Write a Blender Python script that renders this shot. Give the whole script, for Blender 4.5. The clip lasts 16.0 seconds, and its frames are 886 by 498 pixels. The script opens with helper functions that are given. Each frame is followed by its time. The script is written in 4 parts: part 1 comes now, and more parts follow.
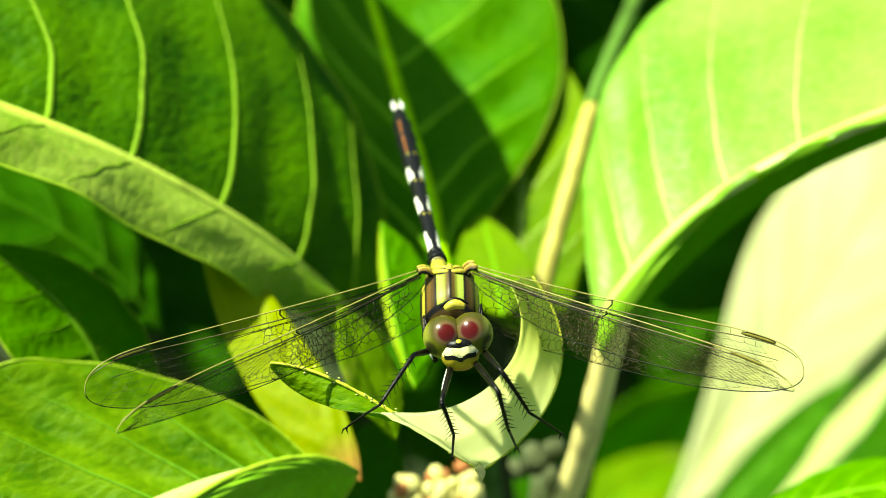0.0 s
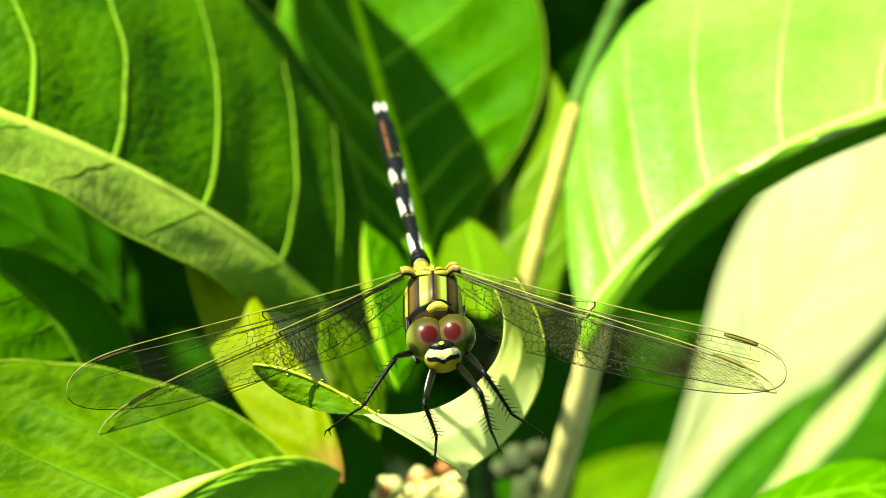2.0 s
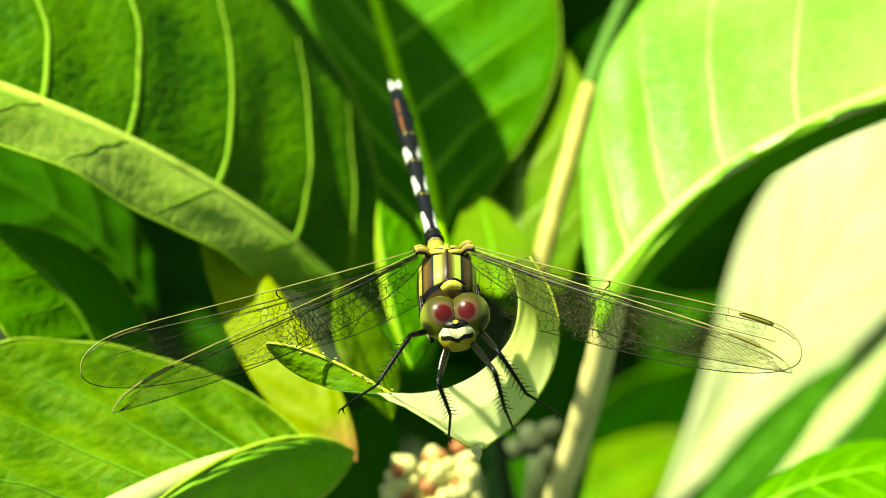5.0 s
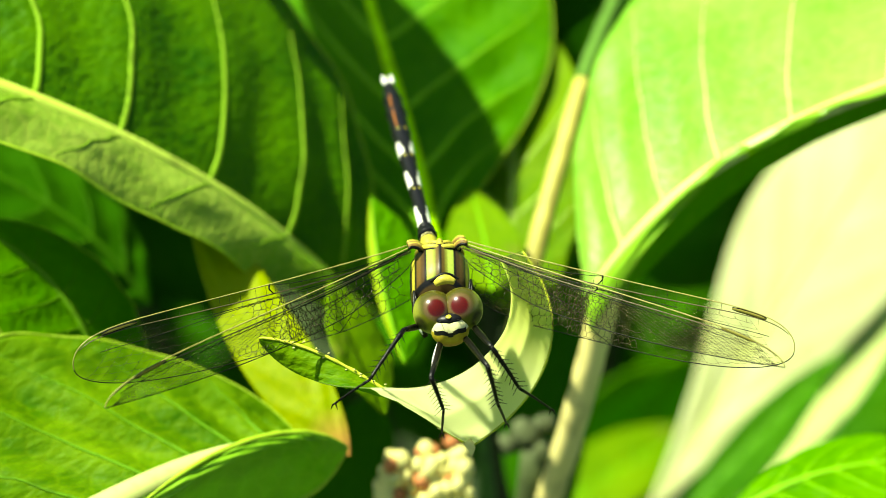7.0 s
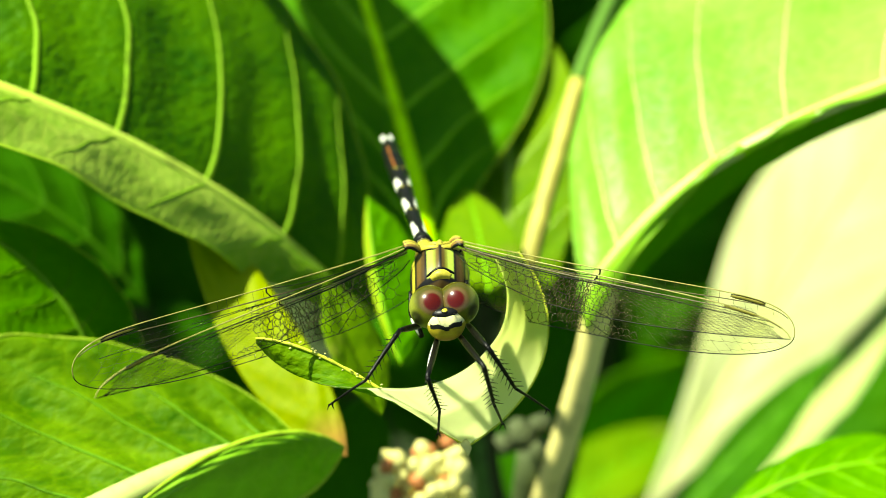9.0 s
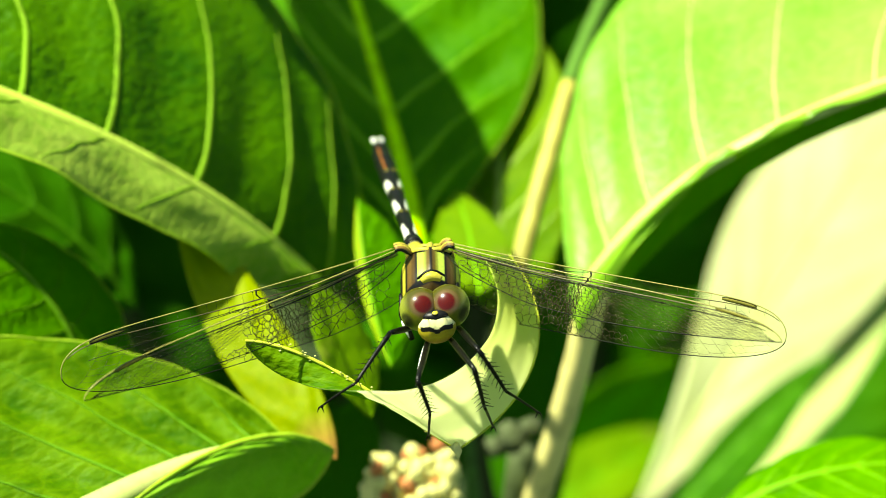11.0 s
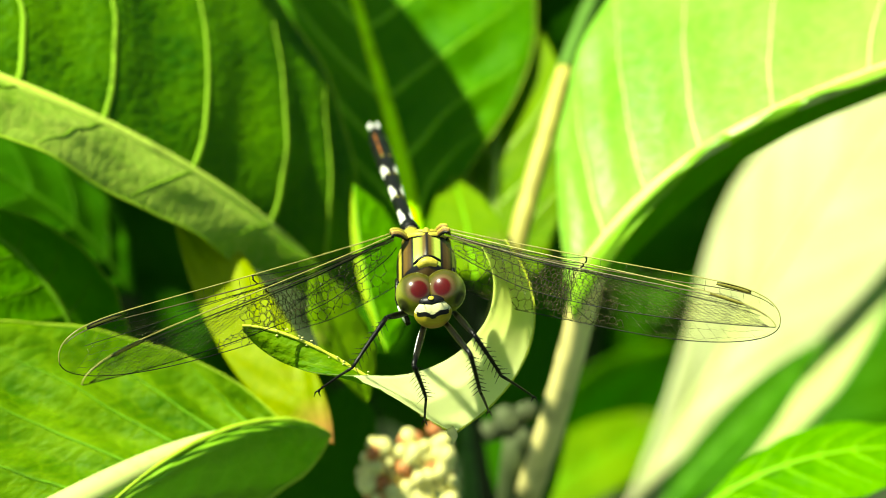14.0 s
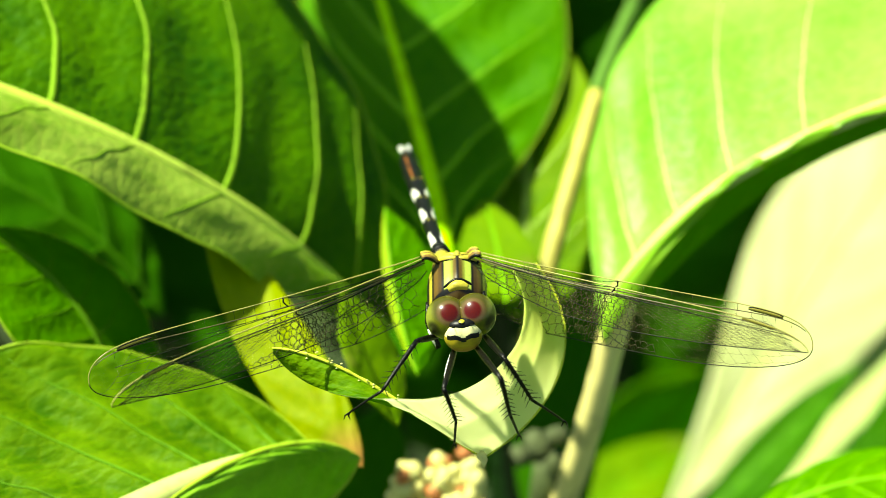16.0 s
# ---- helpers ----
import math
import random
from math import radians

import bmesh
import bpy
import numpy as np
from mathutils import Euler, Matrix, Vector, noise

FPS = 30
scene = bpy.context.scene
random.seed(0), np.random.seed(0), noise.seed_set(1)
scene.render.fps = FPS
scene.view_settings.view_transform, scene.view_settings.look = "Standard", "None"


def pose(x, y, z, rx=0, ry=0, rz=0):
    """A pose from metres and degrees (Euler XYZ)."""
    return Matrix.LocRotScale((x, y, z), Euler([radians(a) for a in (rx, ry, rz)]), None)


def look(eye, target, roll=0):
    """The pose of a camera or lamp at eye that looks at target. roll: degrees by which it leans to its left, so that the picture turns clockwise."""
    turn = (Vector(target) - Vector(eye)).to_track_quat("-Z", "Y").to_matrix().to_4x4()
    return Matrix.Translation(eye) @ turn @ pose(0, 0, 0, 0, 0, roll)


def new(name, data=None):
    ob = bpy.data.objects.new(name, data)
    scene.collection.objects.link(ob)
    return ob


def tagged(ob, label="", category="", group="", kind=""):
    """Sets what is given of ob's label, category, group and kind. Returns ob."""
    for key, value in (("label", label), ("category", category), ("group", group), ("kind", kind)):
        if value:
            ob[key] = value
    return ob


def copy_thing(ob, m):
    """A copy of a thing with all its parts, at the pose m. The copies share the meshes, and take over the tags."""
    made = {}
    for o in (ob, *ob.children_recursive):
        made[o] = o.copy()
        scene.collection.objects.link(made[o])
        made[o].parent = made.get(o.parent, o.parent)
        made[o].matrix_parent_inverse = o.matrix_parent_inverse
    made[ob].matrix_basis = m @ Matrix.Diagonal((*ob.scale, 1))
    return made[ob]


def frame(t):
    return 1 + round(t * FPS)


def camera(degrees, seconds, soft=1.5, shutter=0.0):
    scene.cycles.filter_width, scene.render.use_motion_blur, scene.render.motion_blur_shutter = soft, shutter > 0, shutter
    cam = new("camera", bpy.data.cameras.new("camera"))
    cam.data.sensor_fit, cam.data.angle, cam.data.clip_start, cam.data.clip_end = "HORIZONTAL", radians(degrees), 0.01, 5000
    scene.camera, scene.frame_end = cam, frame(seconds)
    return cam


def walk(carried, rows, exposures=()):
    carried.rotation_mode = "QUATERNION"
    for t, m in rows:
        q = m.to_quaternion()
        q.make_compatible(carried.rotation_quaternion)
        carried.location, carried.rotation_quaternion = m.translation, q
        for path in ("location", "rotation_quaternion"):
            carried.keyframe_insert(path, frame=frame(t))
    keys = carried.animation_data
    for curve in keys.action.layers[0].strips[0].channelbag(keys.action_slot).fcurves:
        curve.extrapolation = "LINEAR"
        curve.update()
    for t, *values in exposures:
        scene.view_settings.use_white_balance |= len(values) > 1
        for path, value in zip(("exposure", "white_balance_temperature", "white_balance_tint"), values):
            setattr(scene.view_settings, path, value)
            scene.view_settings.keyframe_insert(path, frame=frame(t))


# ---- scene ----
cam = camera(24, 16.0, soft=0.8)
cam.data.dof.use_dof = True
cam.data.dof.focus_distance = 0.2000
cam.data.dof.aperture_fstop = 21.0
PATH = [
    (0, pose(-0.00000, -0.17739, 0.10242, 59.996, -0.014, 0.001)),
    (0.5, pose(-0.00000, -0.17750, 0.10248, 59.986, -0.376, -0.512)),
    (1, pose(-0.00000, -0.17723, 0.10233, 60.141, -0.225, -0.556)),
    (1.5, pose(0.00000, -0.17678, 0.10206, 60.040, -0.240, -0.622)),
    (2, pose(-0.00000, -0.17739, 0.10242, 60.042, -0.293, -0.380)),
    (2.5, pose(-0.00000, -0.17707, 0.10223, 60.160, -0.309, -0.193)),
    (3, pose(0.00000, -0.17692, 0.10214, 59.834, -0.280, -0.186)),
    (3.5, pose(0.00000, -0.17667, 0.10199, 59.681, -0.370, -0.304)),
    (4, pose(-0.00000, -0.17695, 0.10216, 59.378, -0.307, -0.118)),
    (4.2, pose(0.00000, -0.17678, 0.10206, 59.384, -0.220, 0.048)),
    (6.5, pose(0.00000, -0.17686, 0.10211, 59.566, -0.124, -0.095)),
    (7, pose(0.00000, -0.17668, 0.10200, 59.309, -0.262, -0.171)),
    (7.5, pose(-0.00000, -0.17720, 0.10231, 59.374, -0.267, -0.533)),
    (8, pose(-0.00000, -0.17699, 0.10218, 59.578, -0.173, -0.316)),
    (8.5, pose(0.00000, -0.17641, 0.10184, 59.122, 0.064, 0.040)),
    (9, pose(-0.00000, -0.17706, 0.10223, 59.322, -0.269, -0.292)),
    (9.5, pose(-0.00000, -0.17729, 0.10236, 59.369, -0.356, -0.501)),
    (9.7, pose(-0.00000, -0.17737, 0.10241, 59.371, -0.476, -0.455)),
    (11.8, pose(0.00000, -0.17598, 0.10160, 59.386, -0.457, -0.507)),
    (12, pose(-0.00000, -0.17718, 0.10230, 59.343, -0.285, -0.562)),
    (12.5, pose(-0.00000, -0.17772, 0.10262, 59.446, -0.745, -0.878)),
    (13, pose(-0.00000, -0.17728, 0.10236, 59.395, -0.523, -0.540)),
    (13.5, pose(-0.00000, -0.17696, 0.10216, 59.074, -0.539, -0.649)),
    (14, pose(-0.00000, -0.17723, 0.10233, 58.983, -0.551, -0.551)),
    (14.5, pose(-0.00000, -0.17711, 0.10225, 59.042, -0.509, -0.566)),
    (15, pose(-0.00000, -0.17745, 0.10246, 59.344, -0.506, -0.292)),
    (15.5, pose(-0.00000, -0.17728, 0.10235, 59.588, -0.423, -0.076)),
    (16, pose(0.00000, -0.17677, 0.10205, 59.617, -0.336, 0.301)),
]
walk(cam, PATH, [(0, 1.24, 7050, -9), (16, 1.24, 7050, -9)])

# ---- light: high sun from the left, clear sky ----
TO_SUN = Vector((-0.48, 0.02, 0.87)).normalized()
world = bpy.data.worlds.new("sky")
scene.world = world
world.use_nodes = True
wn, wl = world.node_tree.nodes, world.node_tree.links
sky = wn.new("ShaderNodeTexSky")
sky.sky_type = "NISHITA"
sky.sun_disc = False
sky.sun_elevation = math.asin(TO_SUN.z)
sky.sun_rotation = math.atan2(TO_SUN.x, TO_SUN.y)
wn["Background"].inputs["Strength"].default_value = 0.06
wl.new(sky.outputs["Color"], wn["Background"].inputs["Color"])
sun = new("sun", bpy.data.lights.new("sun", "SUN"))
sun.data.energy, sun.data.angle, sun.data.color = 5.0, radians(0.6), (1.0, 0.95, 0.84)
sun.matrix_world = look(TO_SUN * 3.0, (0, 0, 0))


# ---- materials ----
def shader(name):
    m = bpy.data.materials.new(name)
    m.use_nodes = True
    n, l = m.node_tree.nodes, m.node_tree.links
    return m, n, l, n["Principled BSDF"]


def ramp(n, stops):
    r = n.new("ShaderNodeValToRGB")
    e = r.color_ramp.elements
    e[0].position, e[0].color = stops[0][0], (*stops[0][1], 1)
    e[1].position, e[1].color = stops[-1][0], (*stops[-1][1], 1)
    for pos, col in stops[1:-1]:
        e.new(pos).color = (*col, 1)
    return r


def leaf_material(name, dark, light, rough=0.42, through_light=0.38, glow=(0.30, 0.52, 0.03), relief=0.35, spots=0.0, gloss=0.3, patch=55.0, base_tint=None, tint_span=(0.0020, 0.0085), tint_glow=None):
    """A leaf blade: mottled green, fine net of veinlets, light passing through."""
    m, n, l, p = shader(name)
    uv = n.new("ShaderNodeUVMap")
    uv.uv_map = "blade"
    big, fine = n.new("ShaderNodeTexNoise"), n.new("ShaderNodeTexNoise")
    big.inputs["Scale"].default_value, big.inputs["Detail"].default_value = patch, 4.0
    fine.inputs["Scale"].default_value, fine.inputs["Detail"].default_value = 900.0, 3.0
    net = n.new("ShaderNodeTexVoronoi")
    net.feature = "DISTANCE_TO_EDGE"
    net.inputs["Scale"].default_value = 420.0
    for t in (big, fine, net):
        l.new(uv.outputs["UV"], t.inputs["Vector"])
    mix = n.new("ShaderNodeMath")
    mix.operation = "MULTIPLY_ADD"
    l.new(fine.outputs["Fac"], mix.inputs[0])
    mix.inputs[1].default_value = 0.35
    l.new(big.outputs["Fac"], mix.inputs[2])
    r = ramp(n, [(0.45, dark), (0.85, light)])
    l.new(mix.outputs[0], r.inputs["Fac"])
    edge = ramp(n, [(0.0, (1, 1, 1)), (0.10, (0, 0, 0))])
    l.new(net.outputs["Distance"], edge.inputs["Fac"])
    netmix = n.new("ShaderNodeMix")
    netmix.data_type = "RGBA"
    fac = n.new("ShaderNodeMath")
    fac.operation = "MULTIPLY"
    fac.inputs[1].default_value = 0.22
    l.new(edge.outputs["Color"], fac.inputs[0])
    l.new(fac.outputs[0], netmix.inputs["Factor"])
    l.new(r.outputs["Color"], netmix.inputs["A"])
    netmix.inputs["B"].default_value = (light[0] * 1.5, light[1] * 1.25, light[2] * 1.3, 1)
    colour = netmix.outputs["Result"]
    if spots:
        spot = n.new("ShaderNodeTexNoise")
        spot.inputs["Scale"].default_value = 130.0
        l.new(uv.outputs["UV"], spot.inputs["Vector"])
        sr = ramp(n, [(0.66, (0, 0, 0)), (0.74, (spots, spots, spots))])
        l.new(spot.outputs["Fac"], sr.inputs["Fac"])
        sm = n.new("ShaderNodeMix")
        sm.data_type = "RGBA"
        l.new(sr.outputs["Color"], sm.inputs["Factor"])
        l.new(colour, sm.inputs["A"])
        sm.inputs["B"].default_value = (0.20, 0.11, 0.04, 1)
        colour = sm.outputs["Result"]
    if base_tint:
        along, near = n.new("ShaderNodeSeparateXYZ"), n.new("ShaderNodeMapRange")
        l.new(uv.outputs["UV"], along.inputs[0])
        l.new(along.outputs["Y"], near.inputs["Value"])
        near.inputs["From Min"].default_value, near.inputs["From Max"].default_value = tint_span
        near.inputs["To Min"].default_value, near.inputs["To Max"].default_value = 0.85, 0.0
        tint = n.new("ShaderNodeMix")
        tint.data_type = "RGBA"
        l.new(near.outputs["Result"], tint.inputs["Factor"])
        l.new(colour, tint.inputs["A"])
        tint.inputs["B"].default_value = (*base_tint, 1)
        colour = tint.outputs["Result"]
    l.new(colour, p.inputs["Base Color"])
    p.inputs["Roughness"].default_value = rough
    p.inputs["Specular IOR Level"].default_value = gloss
    bump = n.new("ShaderNodeBump")
    bump.inputs["Strength"].default_value = relief
    bump.inputs["Distance"].default_value = 0.00022
    blister = n.new("ShaderNodeTexNoise")
    blister.inputs["Scale"].default_value, blister.inputs["Detail"].default_value = 1000.0, 2.5
    l.new(uv.outputs["UV"], blister.inputs["Vector"])
    swell = n.new("ShaderNodeBump")
    swell.inputs["Strength"].default_value, swell.inputs["Distance"].default_value = min(1.0, relief), 0.00030
    l.new(blister.outputs["Fac"], swell.inputs["Height"])
    l.new(swell.outputs["Normal"], bump.inputs["Normal"])
    height = n.new("ShaderNodeMath")
    height.operation = "MULTIPLY_ADD"
    l.new(net.outputs["Distance"], height.inputs[0])
    height.inputs[1].default_value = 1.2
    l.new(fine.outputs["Fac"], height.inputs[2])
    l.new(height.outputs[0], bump.inputs["Height"])
    l.new(bump.outputs["Normal"], p.inputs["Normal"])
    tr = n.new("ShaderNodeBsdfTranslucent")
    tr.inputs["Color"].default_value = (*glow, 1)
    if tint_glow:
        warm = n.new("ShaderNodeMix")
        warm.data_type = "RGBA"
        l.new(near.outputs["Result"], warm.inputs["Factor"])
        warm.inputs["A"].default_value, warm.inputs["B"].default_value = (*glow, 1), (*tint_glow, 1)
        l.new(warm.outputs["Result"], tr.inputs["Color"])
    ms = n.new("ShaderNodeMixShader")
    ms.inputs["Fac"].default_value = through_light
    l.new(p.outputs["BSDF"], ms.inputs[1])
    l.new(tr.outputs["BSDF"], ms.inputs[2])
    l.new(ms.outputs["Shader"], n["Material Output"].inputs["Surface"])
    return m


def plain(name, colour, rough=0.5, vary=0.25, scale=600.0, relief=0.2, metal=0.0, coat=0.0, gloss=0.3):
    """A plain stuff with grain at two scales."""
    m, n, l, p = shader(name)
    co = n.new("ShaderNodeTexCoord")
    a, b = n.new("ShaderNodeTexNoise"), n.new("ShaderNodeTexNoise")
    a.inputs["Scale"].default_value, b.inputs["Scale"].default_value = scale, scale * 0.15
    add = n.new("ShaderNodeMath")
    add.operation = "ADD"
    for t in (a, b):
        l.new(co.outputs["Object"], t.inputs["Vector"])
    l.new(a.outputs["Fac"], add.inputs[0])
    l.new(b.outputs["Fac"], add.inputs[1])
    lo, hi = [c * (1 - vary) for c in colour], [min(1.0, c * (1 + vary)) for c in colour]
    r = ramp(n, [(0.7, lo), (1.3, hi)])
    half = n.new("ShaderNodeMath")
    half.operation = "MULTIPLY"
    half.inputs[1].default_value = 1.0
    l.new(add.outputs[0], half.inputs[0])
    l.new(half.outputs[0], r.inputs["Fac"])
    l.new(r.outputs["Color"], p.inputs["Base Color"])
    p.inputs["Roughness"].default_value, p.inputs["Metallic"].default_value = rough, metal
    p.inputs["Coat Weight"].default_value = coat
    p.inputs["Specular IOR Level"].default_value = gloss
    bump = n.new("ShaderNodeBump")
    bump.inputs["Strength"].default_value, bump.inputs["Distance"].default_value = relief, 0.0001
    l.new(a.outputs["Fac"], bump.inputs["Height"])
    l.new(bump.outputs["Normal"], p.inputs["Normal"])
    return m


def marked(name, rough=0.4, relief=0.25, coat=0.0, scale=4000.0):
    """Chitin with its markings held in the mesh's colour attribute."""
    m, n, l, p = shader(name)
    at = n.new("ShaderNodeAttribute")
    at.attribute_name = "marks"
    co = n.new("ShaderNodeTexCoord")
    a = n.new("ShaderNodeTexNoise")
    a.inputs["Scale"].default_value = scale
    l.new(co.outputs["Object"], a.inputs["Vector"])
    hs = n.new("ShaderNodeHueSaturation")
    v = n.new("ShaderNodeMapRange")
    v.inputs["To Min"].default_value, v.inputs["To Max"].default_value = 0.75, 1.25
    l.new(a.outputs["Fac"], v.inputs["Value"])
    l.new(v.outputs["Result"], hs.inputs["Value"])
    l.new(at.outputs["Color"], hs.inputs["Color"])
    l.new(hs.outputs["Color"], p.inputs["Base Color"])
    p.inputs["Roughness"].default_value = rough
    p.inputs["Coat Weight"].default_value = coat
    p.inputs["Coat Roughness"].default_value = 0.16
    p.inputs["Specular IOR Level"].default_value = 0.25
    bump = n.new("ShaderNodeBump")
    bump.inputs["Strength"].default_value, bump.inputs["Distance"].default_value = relief, 0.00004
    l.new(a.outputs["Fac"], bump.inputs["Height"])
    l.new(bump.outputs["Normal"], p.inputs["Normal"])
    return m


def membrane_material():
    """Clear wing skin: mostly see-through, a thin amber gloss, with speckled haze standing in for glints."""
    m, n, l, p = shader("wing_membrane")
    co, speckle = n.new("ShaderNodeTexCoord"), n.new("ShaderNodeTexNoise")
    speckle.inputs["Scale"].default_value, speckle.inputs["Detail"].default_value = 1400.0, 3.0
    l.new(co.outputs["Object"], speckle.inputs["Vector"])
    clear = n.new("ShaderNodeBsdfTransparent")
    clear.inputs["Color"].default_value = (0.95, 0.95, 0.86, 1)
    p.inputs["Base Color"].default_value = (0.36, 0.33, 0.15, 1)
    p.inputs["Roughness"].default_value = 0.25
    r = n.new("ShaderNodeMapRange")
    r.inputs["From Min"].default_value, r.inputs["From Max"].default_value = 0.45, 0.75
    r.inputs["To Min"].default_value, r.inputs["To Max"].default_value = 0.006, 0.055
    l.new(speckle.outputs["Fac"], r.inputs["Value"])
    ms = n.new("ShaderNodeMixShader")
    l.new(r.outputs["Result"], ms.inputs["Fac"])
    l.new(clear.outputs["BSDF"], ms.inputs[1])
    l.new(p.outputs["BSDF"], ms.inputs[2])
    l.new(ms.outputs["Shader"], n["Material Output"].inputs["Surface"])
    return m


LEAF_DEEP = leaf_material("leaf_deep", (0.034, 0.160, 0.001), (0.088, 0.265, 0.002), 0.5, 0.30, (0.10, 0.37, 0.002), 1.0, 0.0, 0.05)
LEAF_BROAD = leaf_material("leaf_broad", (0.018, 0.088, 0.0004), (0.085, 0.225, 0.001), 0.5, 0.28, (0.07, 0.24, 0.0008), 1.0, 0.0, 0.08, 75.0)
# paler green with grazing sunlight painted in, for the left leaf's lower half
LEAF_LIT_HALF = leaf_material("leaf_lit_half", (0.14, 0.31, 0.006), (0.38, 0.52, 0.07), 0.6, 0.35, (0.22, 0.48, 0.01), 0.6, 0.0, 0.06, 75.0)
LEAF_MID = leaf_material("leaf_mid", (0.05, 0.20, 0.001), (0.12, 0.33, 0.002), 0.5, 0.36, (0.18, 0.52, 0.002), 0.6, 0.0, 0.05)
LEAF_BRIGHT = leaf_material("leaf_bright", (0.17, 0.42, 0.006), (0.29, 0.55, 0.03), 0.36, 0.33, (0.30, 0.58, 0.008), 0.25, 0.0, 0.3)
# pale patches in this green paint the sheen of the bright leaf
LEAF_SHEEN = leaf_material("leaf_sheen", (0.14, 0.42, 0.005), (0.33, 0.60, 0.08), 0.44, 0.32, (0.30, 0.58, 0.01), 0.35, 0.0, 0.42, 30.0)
LEAF_LIME = leaf_material("leaf_lime", (0.26, 0.42, 0.004), (0.36, 0.50, 0.012), 0.5, 0.35, (0.35, 0.55, 0.006), 0.2, 0.0, 0.12)
LEAF_OLIVE = leaf_material("leaf_olive", (0.075, 0.18, 0.002), (0.16, 0.29, 0.005), 0.55, 0.35, (0.22, 0.42, 0.004), 0.3, 0.3, 0.04, 90.0)
LEAF_UNDER = leaf_material("leaf_under", (0.09, 0.32, 0.002), (0.15, 0.40, 0.004), 0.7, 0.35, (0.20, 0.55, 0.004), 0.3, 0.0, 0.02)
LEAF_MOTTLED = leaf_material("leaf_mottled", (0.032, 0.12, 0.001), (0.17, 0.32, 0.006), 0.5, 0.36, (0.20, 0.45, 0.003), 0.8, 0.0, 0.06, 120.0)
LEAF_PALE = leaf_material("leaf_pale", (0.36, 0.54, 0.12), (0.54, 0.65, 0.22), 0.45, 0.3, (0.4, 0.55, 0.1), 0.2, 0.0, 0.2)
PERCH_MINT = leaf_material("perch_mint", (0.40, 0.56, 0.16), (0.56, 0.66, 0.26), 0.42, 0.88, (0.93, 0.96, 0.62), 0.3, 0.0, 0.3, 55.0, (0.38, 0.58, 0.07), (0.003, 0.015), (0.94, 1.0, 0.36))
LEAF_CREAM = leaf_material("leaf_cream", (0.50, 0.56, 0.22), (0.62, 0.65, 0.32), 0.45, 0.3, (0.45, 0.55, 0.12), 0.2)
LEAF_YELLOW = leaf_material("leaf_yellow", (0.23, 0.34, 0.001), (0.32, 0.41, 0.002), 0.5, 0.35, (0.26, 0.34, 0.002), 0.2, 0.2, 0.12, 55.0, (0.62, 0.27, 0.08))
# darkened leaf green: the shade of inner leaves is in the colour
LEAF_SHADE = leaf_material("leaf_shade", (0.015, 0.09, 0.001), (0.04, 0.15, 0.002), 0.6, 0.25, (0.08, 0.3, 0.003), 0.2, 0.0, 0.03)
VEIN_GREEN = plain("vein_green", (0.15, 0.36, 0.006), 0.5, 0.2, 900, 0.2, 0.0, 0.0, 0.12)
VEIN_BROAD = plain("vein_broad", (0.16, 0.29, 0.014), 0.6, 0.25, 700, 0.3, 0.0, 0.0, 0.06)
VEIN_SOFT = plain("vein_soft", (0.27, 0.40, 0.05), 0.5, 0.25, 700, 0.3, 0.0, 0.0, 0.15)
VEIN_DULL = plain("vein_dull", (0.088, 0.21, 0.006), 0.5, 0.25, 700, 0.3, 0.0, 0.0, 0.12)
VEIN_LEAF = plain("vein_leaf", (0.38, 0.72, 0.008), 0.6, 0.2, 700, 0.2, 0.0, 0.0, 0.02)
RIM_LIME = plain("rim_lime", (0.46, 0.52, 0.04), 0.45, 0.2, 900, 0.2, 0.0, 0.0, 0.2)
VEIN_CREAM = plain("vein_cream", (0.42, 0.54, 0.07), 0.6, 0.25, 700, 0.3, 0.0, 0.0, 0.06)
RIM_GREEN = plain("rim_green", (0.26, 0.40, 0.02), 0.5, 0.2, 900, 0.2, 0.0, 0.0, 0.15)
VEIN_PALE = plain("vein_pale", (0.46, 0.50, 0.16), 0.45, 0.15, 900)
VEIN_DEEP = plain("vein_deep", (0.07, 0.22, 0.004), 0.5, 0.2, 900, 0.2, 0.0, 0.0, 0.12)
STEM_GREEN = plain("stem_green", (0.05, 0.12, 0.015), 0.6, 0.3, 300, 0.5)
STEM_YELLOW = plain("stem_yellow", (0.40, 0.36, 0.07), 0.5, 0.2, 300, 0.4)
STEM_TAN = plain("stem_tan", (0.58, 0.52, 0.19), 0.5, 0.3, 300, 0.5)
STEM_BROWN = plain("stem_brown", (0.02, 0.028, 0.006), 0.7, 0.4, 300, 0.6, 0.0, 0.0, 0.15)
STEM_DARK_GREEN = plain("stem_dark_green", (0.07, 0.15, 0.02), 0.7, 0.3, 300, 0.4, 0.0, 0.0, 0.1)
STEM_GREY = plain("stem_grey", (0.045, 0.062, 0.018), 0.75, 0.35, 400, 0.6)
NODE_GREY = plain("node_grey", (0.06, 0.075, 0.03), 0.9, 0.4, 400, 0.5)
BUD_CREAM = plain("bud_cream", (0.62, 0.58, 0.20), 0.7, 0.2, 500, 0.4)
# pale stuff of the specks that imitate golden glints on the wings
WING_GLINT = plain("wing_glint", (0.55, 0.52, 0.22), 0.6, 0.3, 3000, 0.2)
BUD_PINK = plain("bud_pink", (0.42, 0.16, 0.05), 0.6, 0.25, 500, 0.4)
SOIL = plain("soil", (0.02, 0.032, 0.008), 0.95, 0.5, 12, 1.0)
CHITIN = marked("chitin", 0.42, 0.3, 0.0)
EYE = marked("compound_eye", 0.45, 0.1, 0.7, 9000.0)
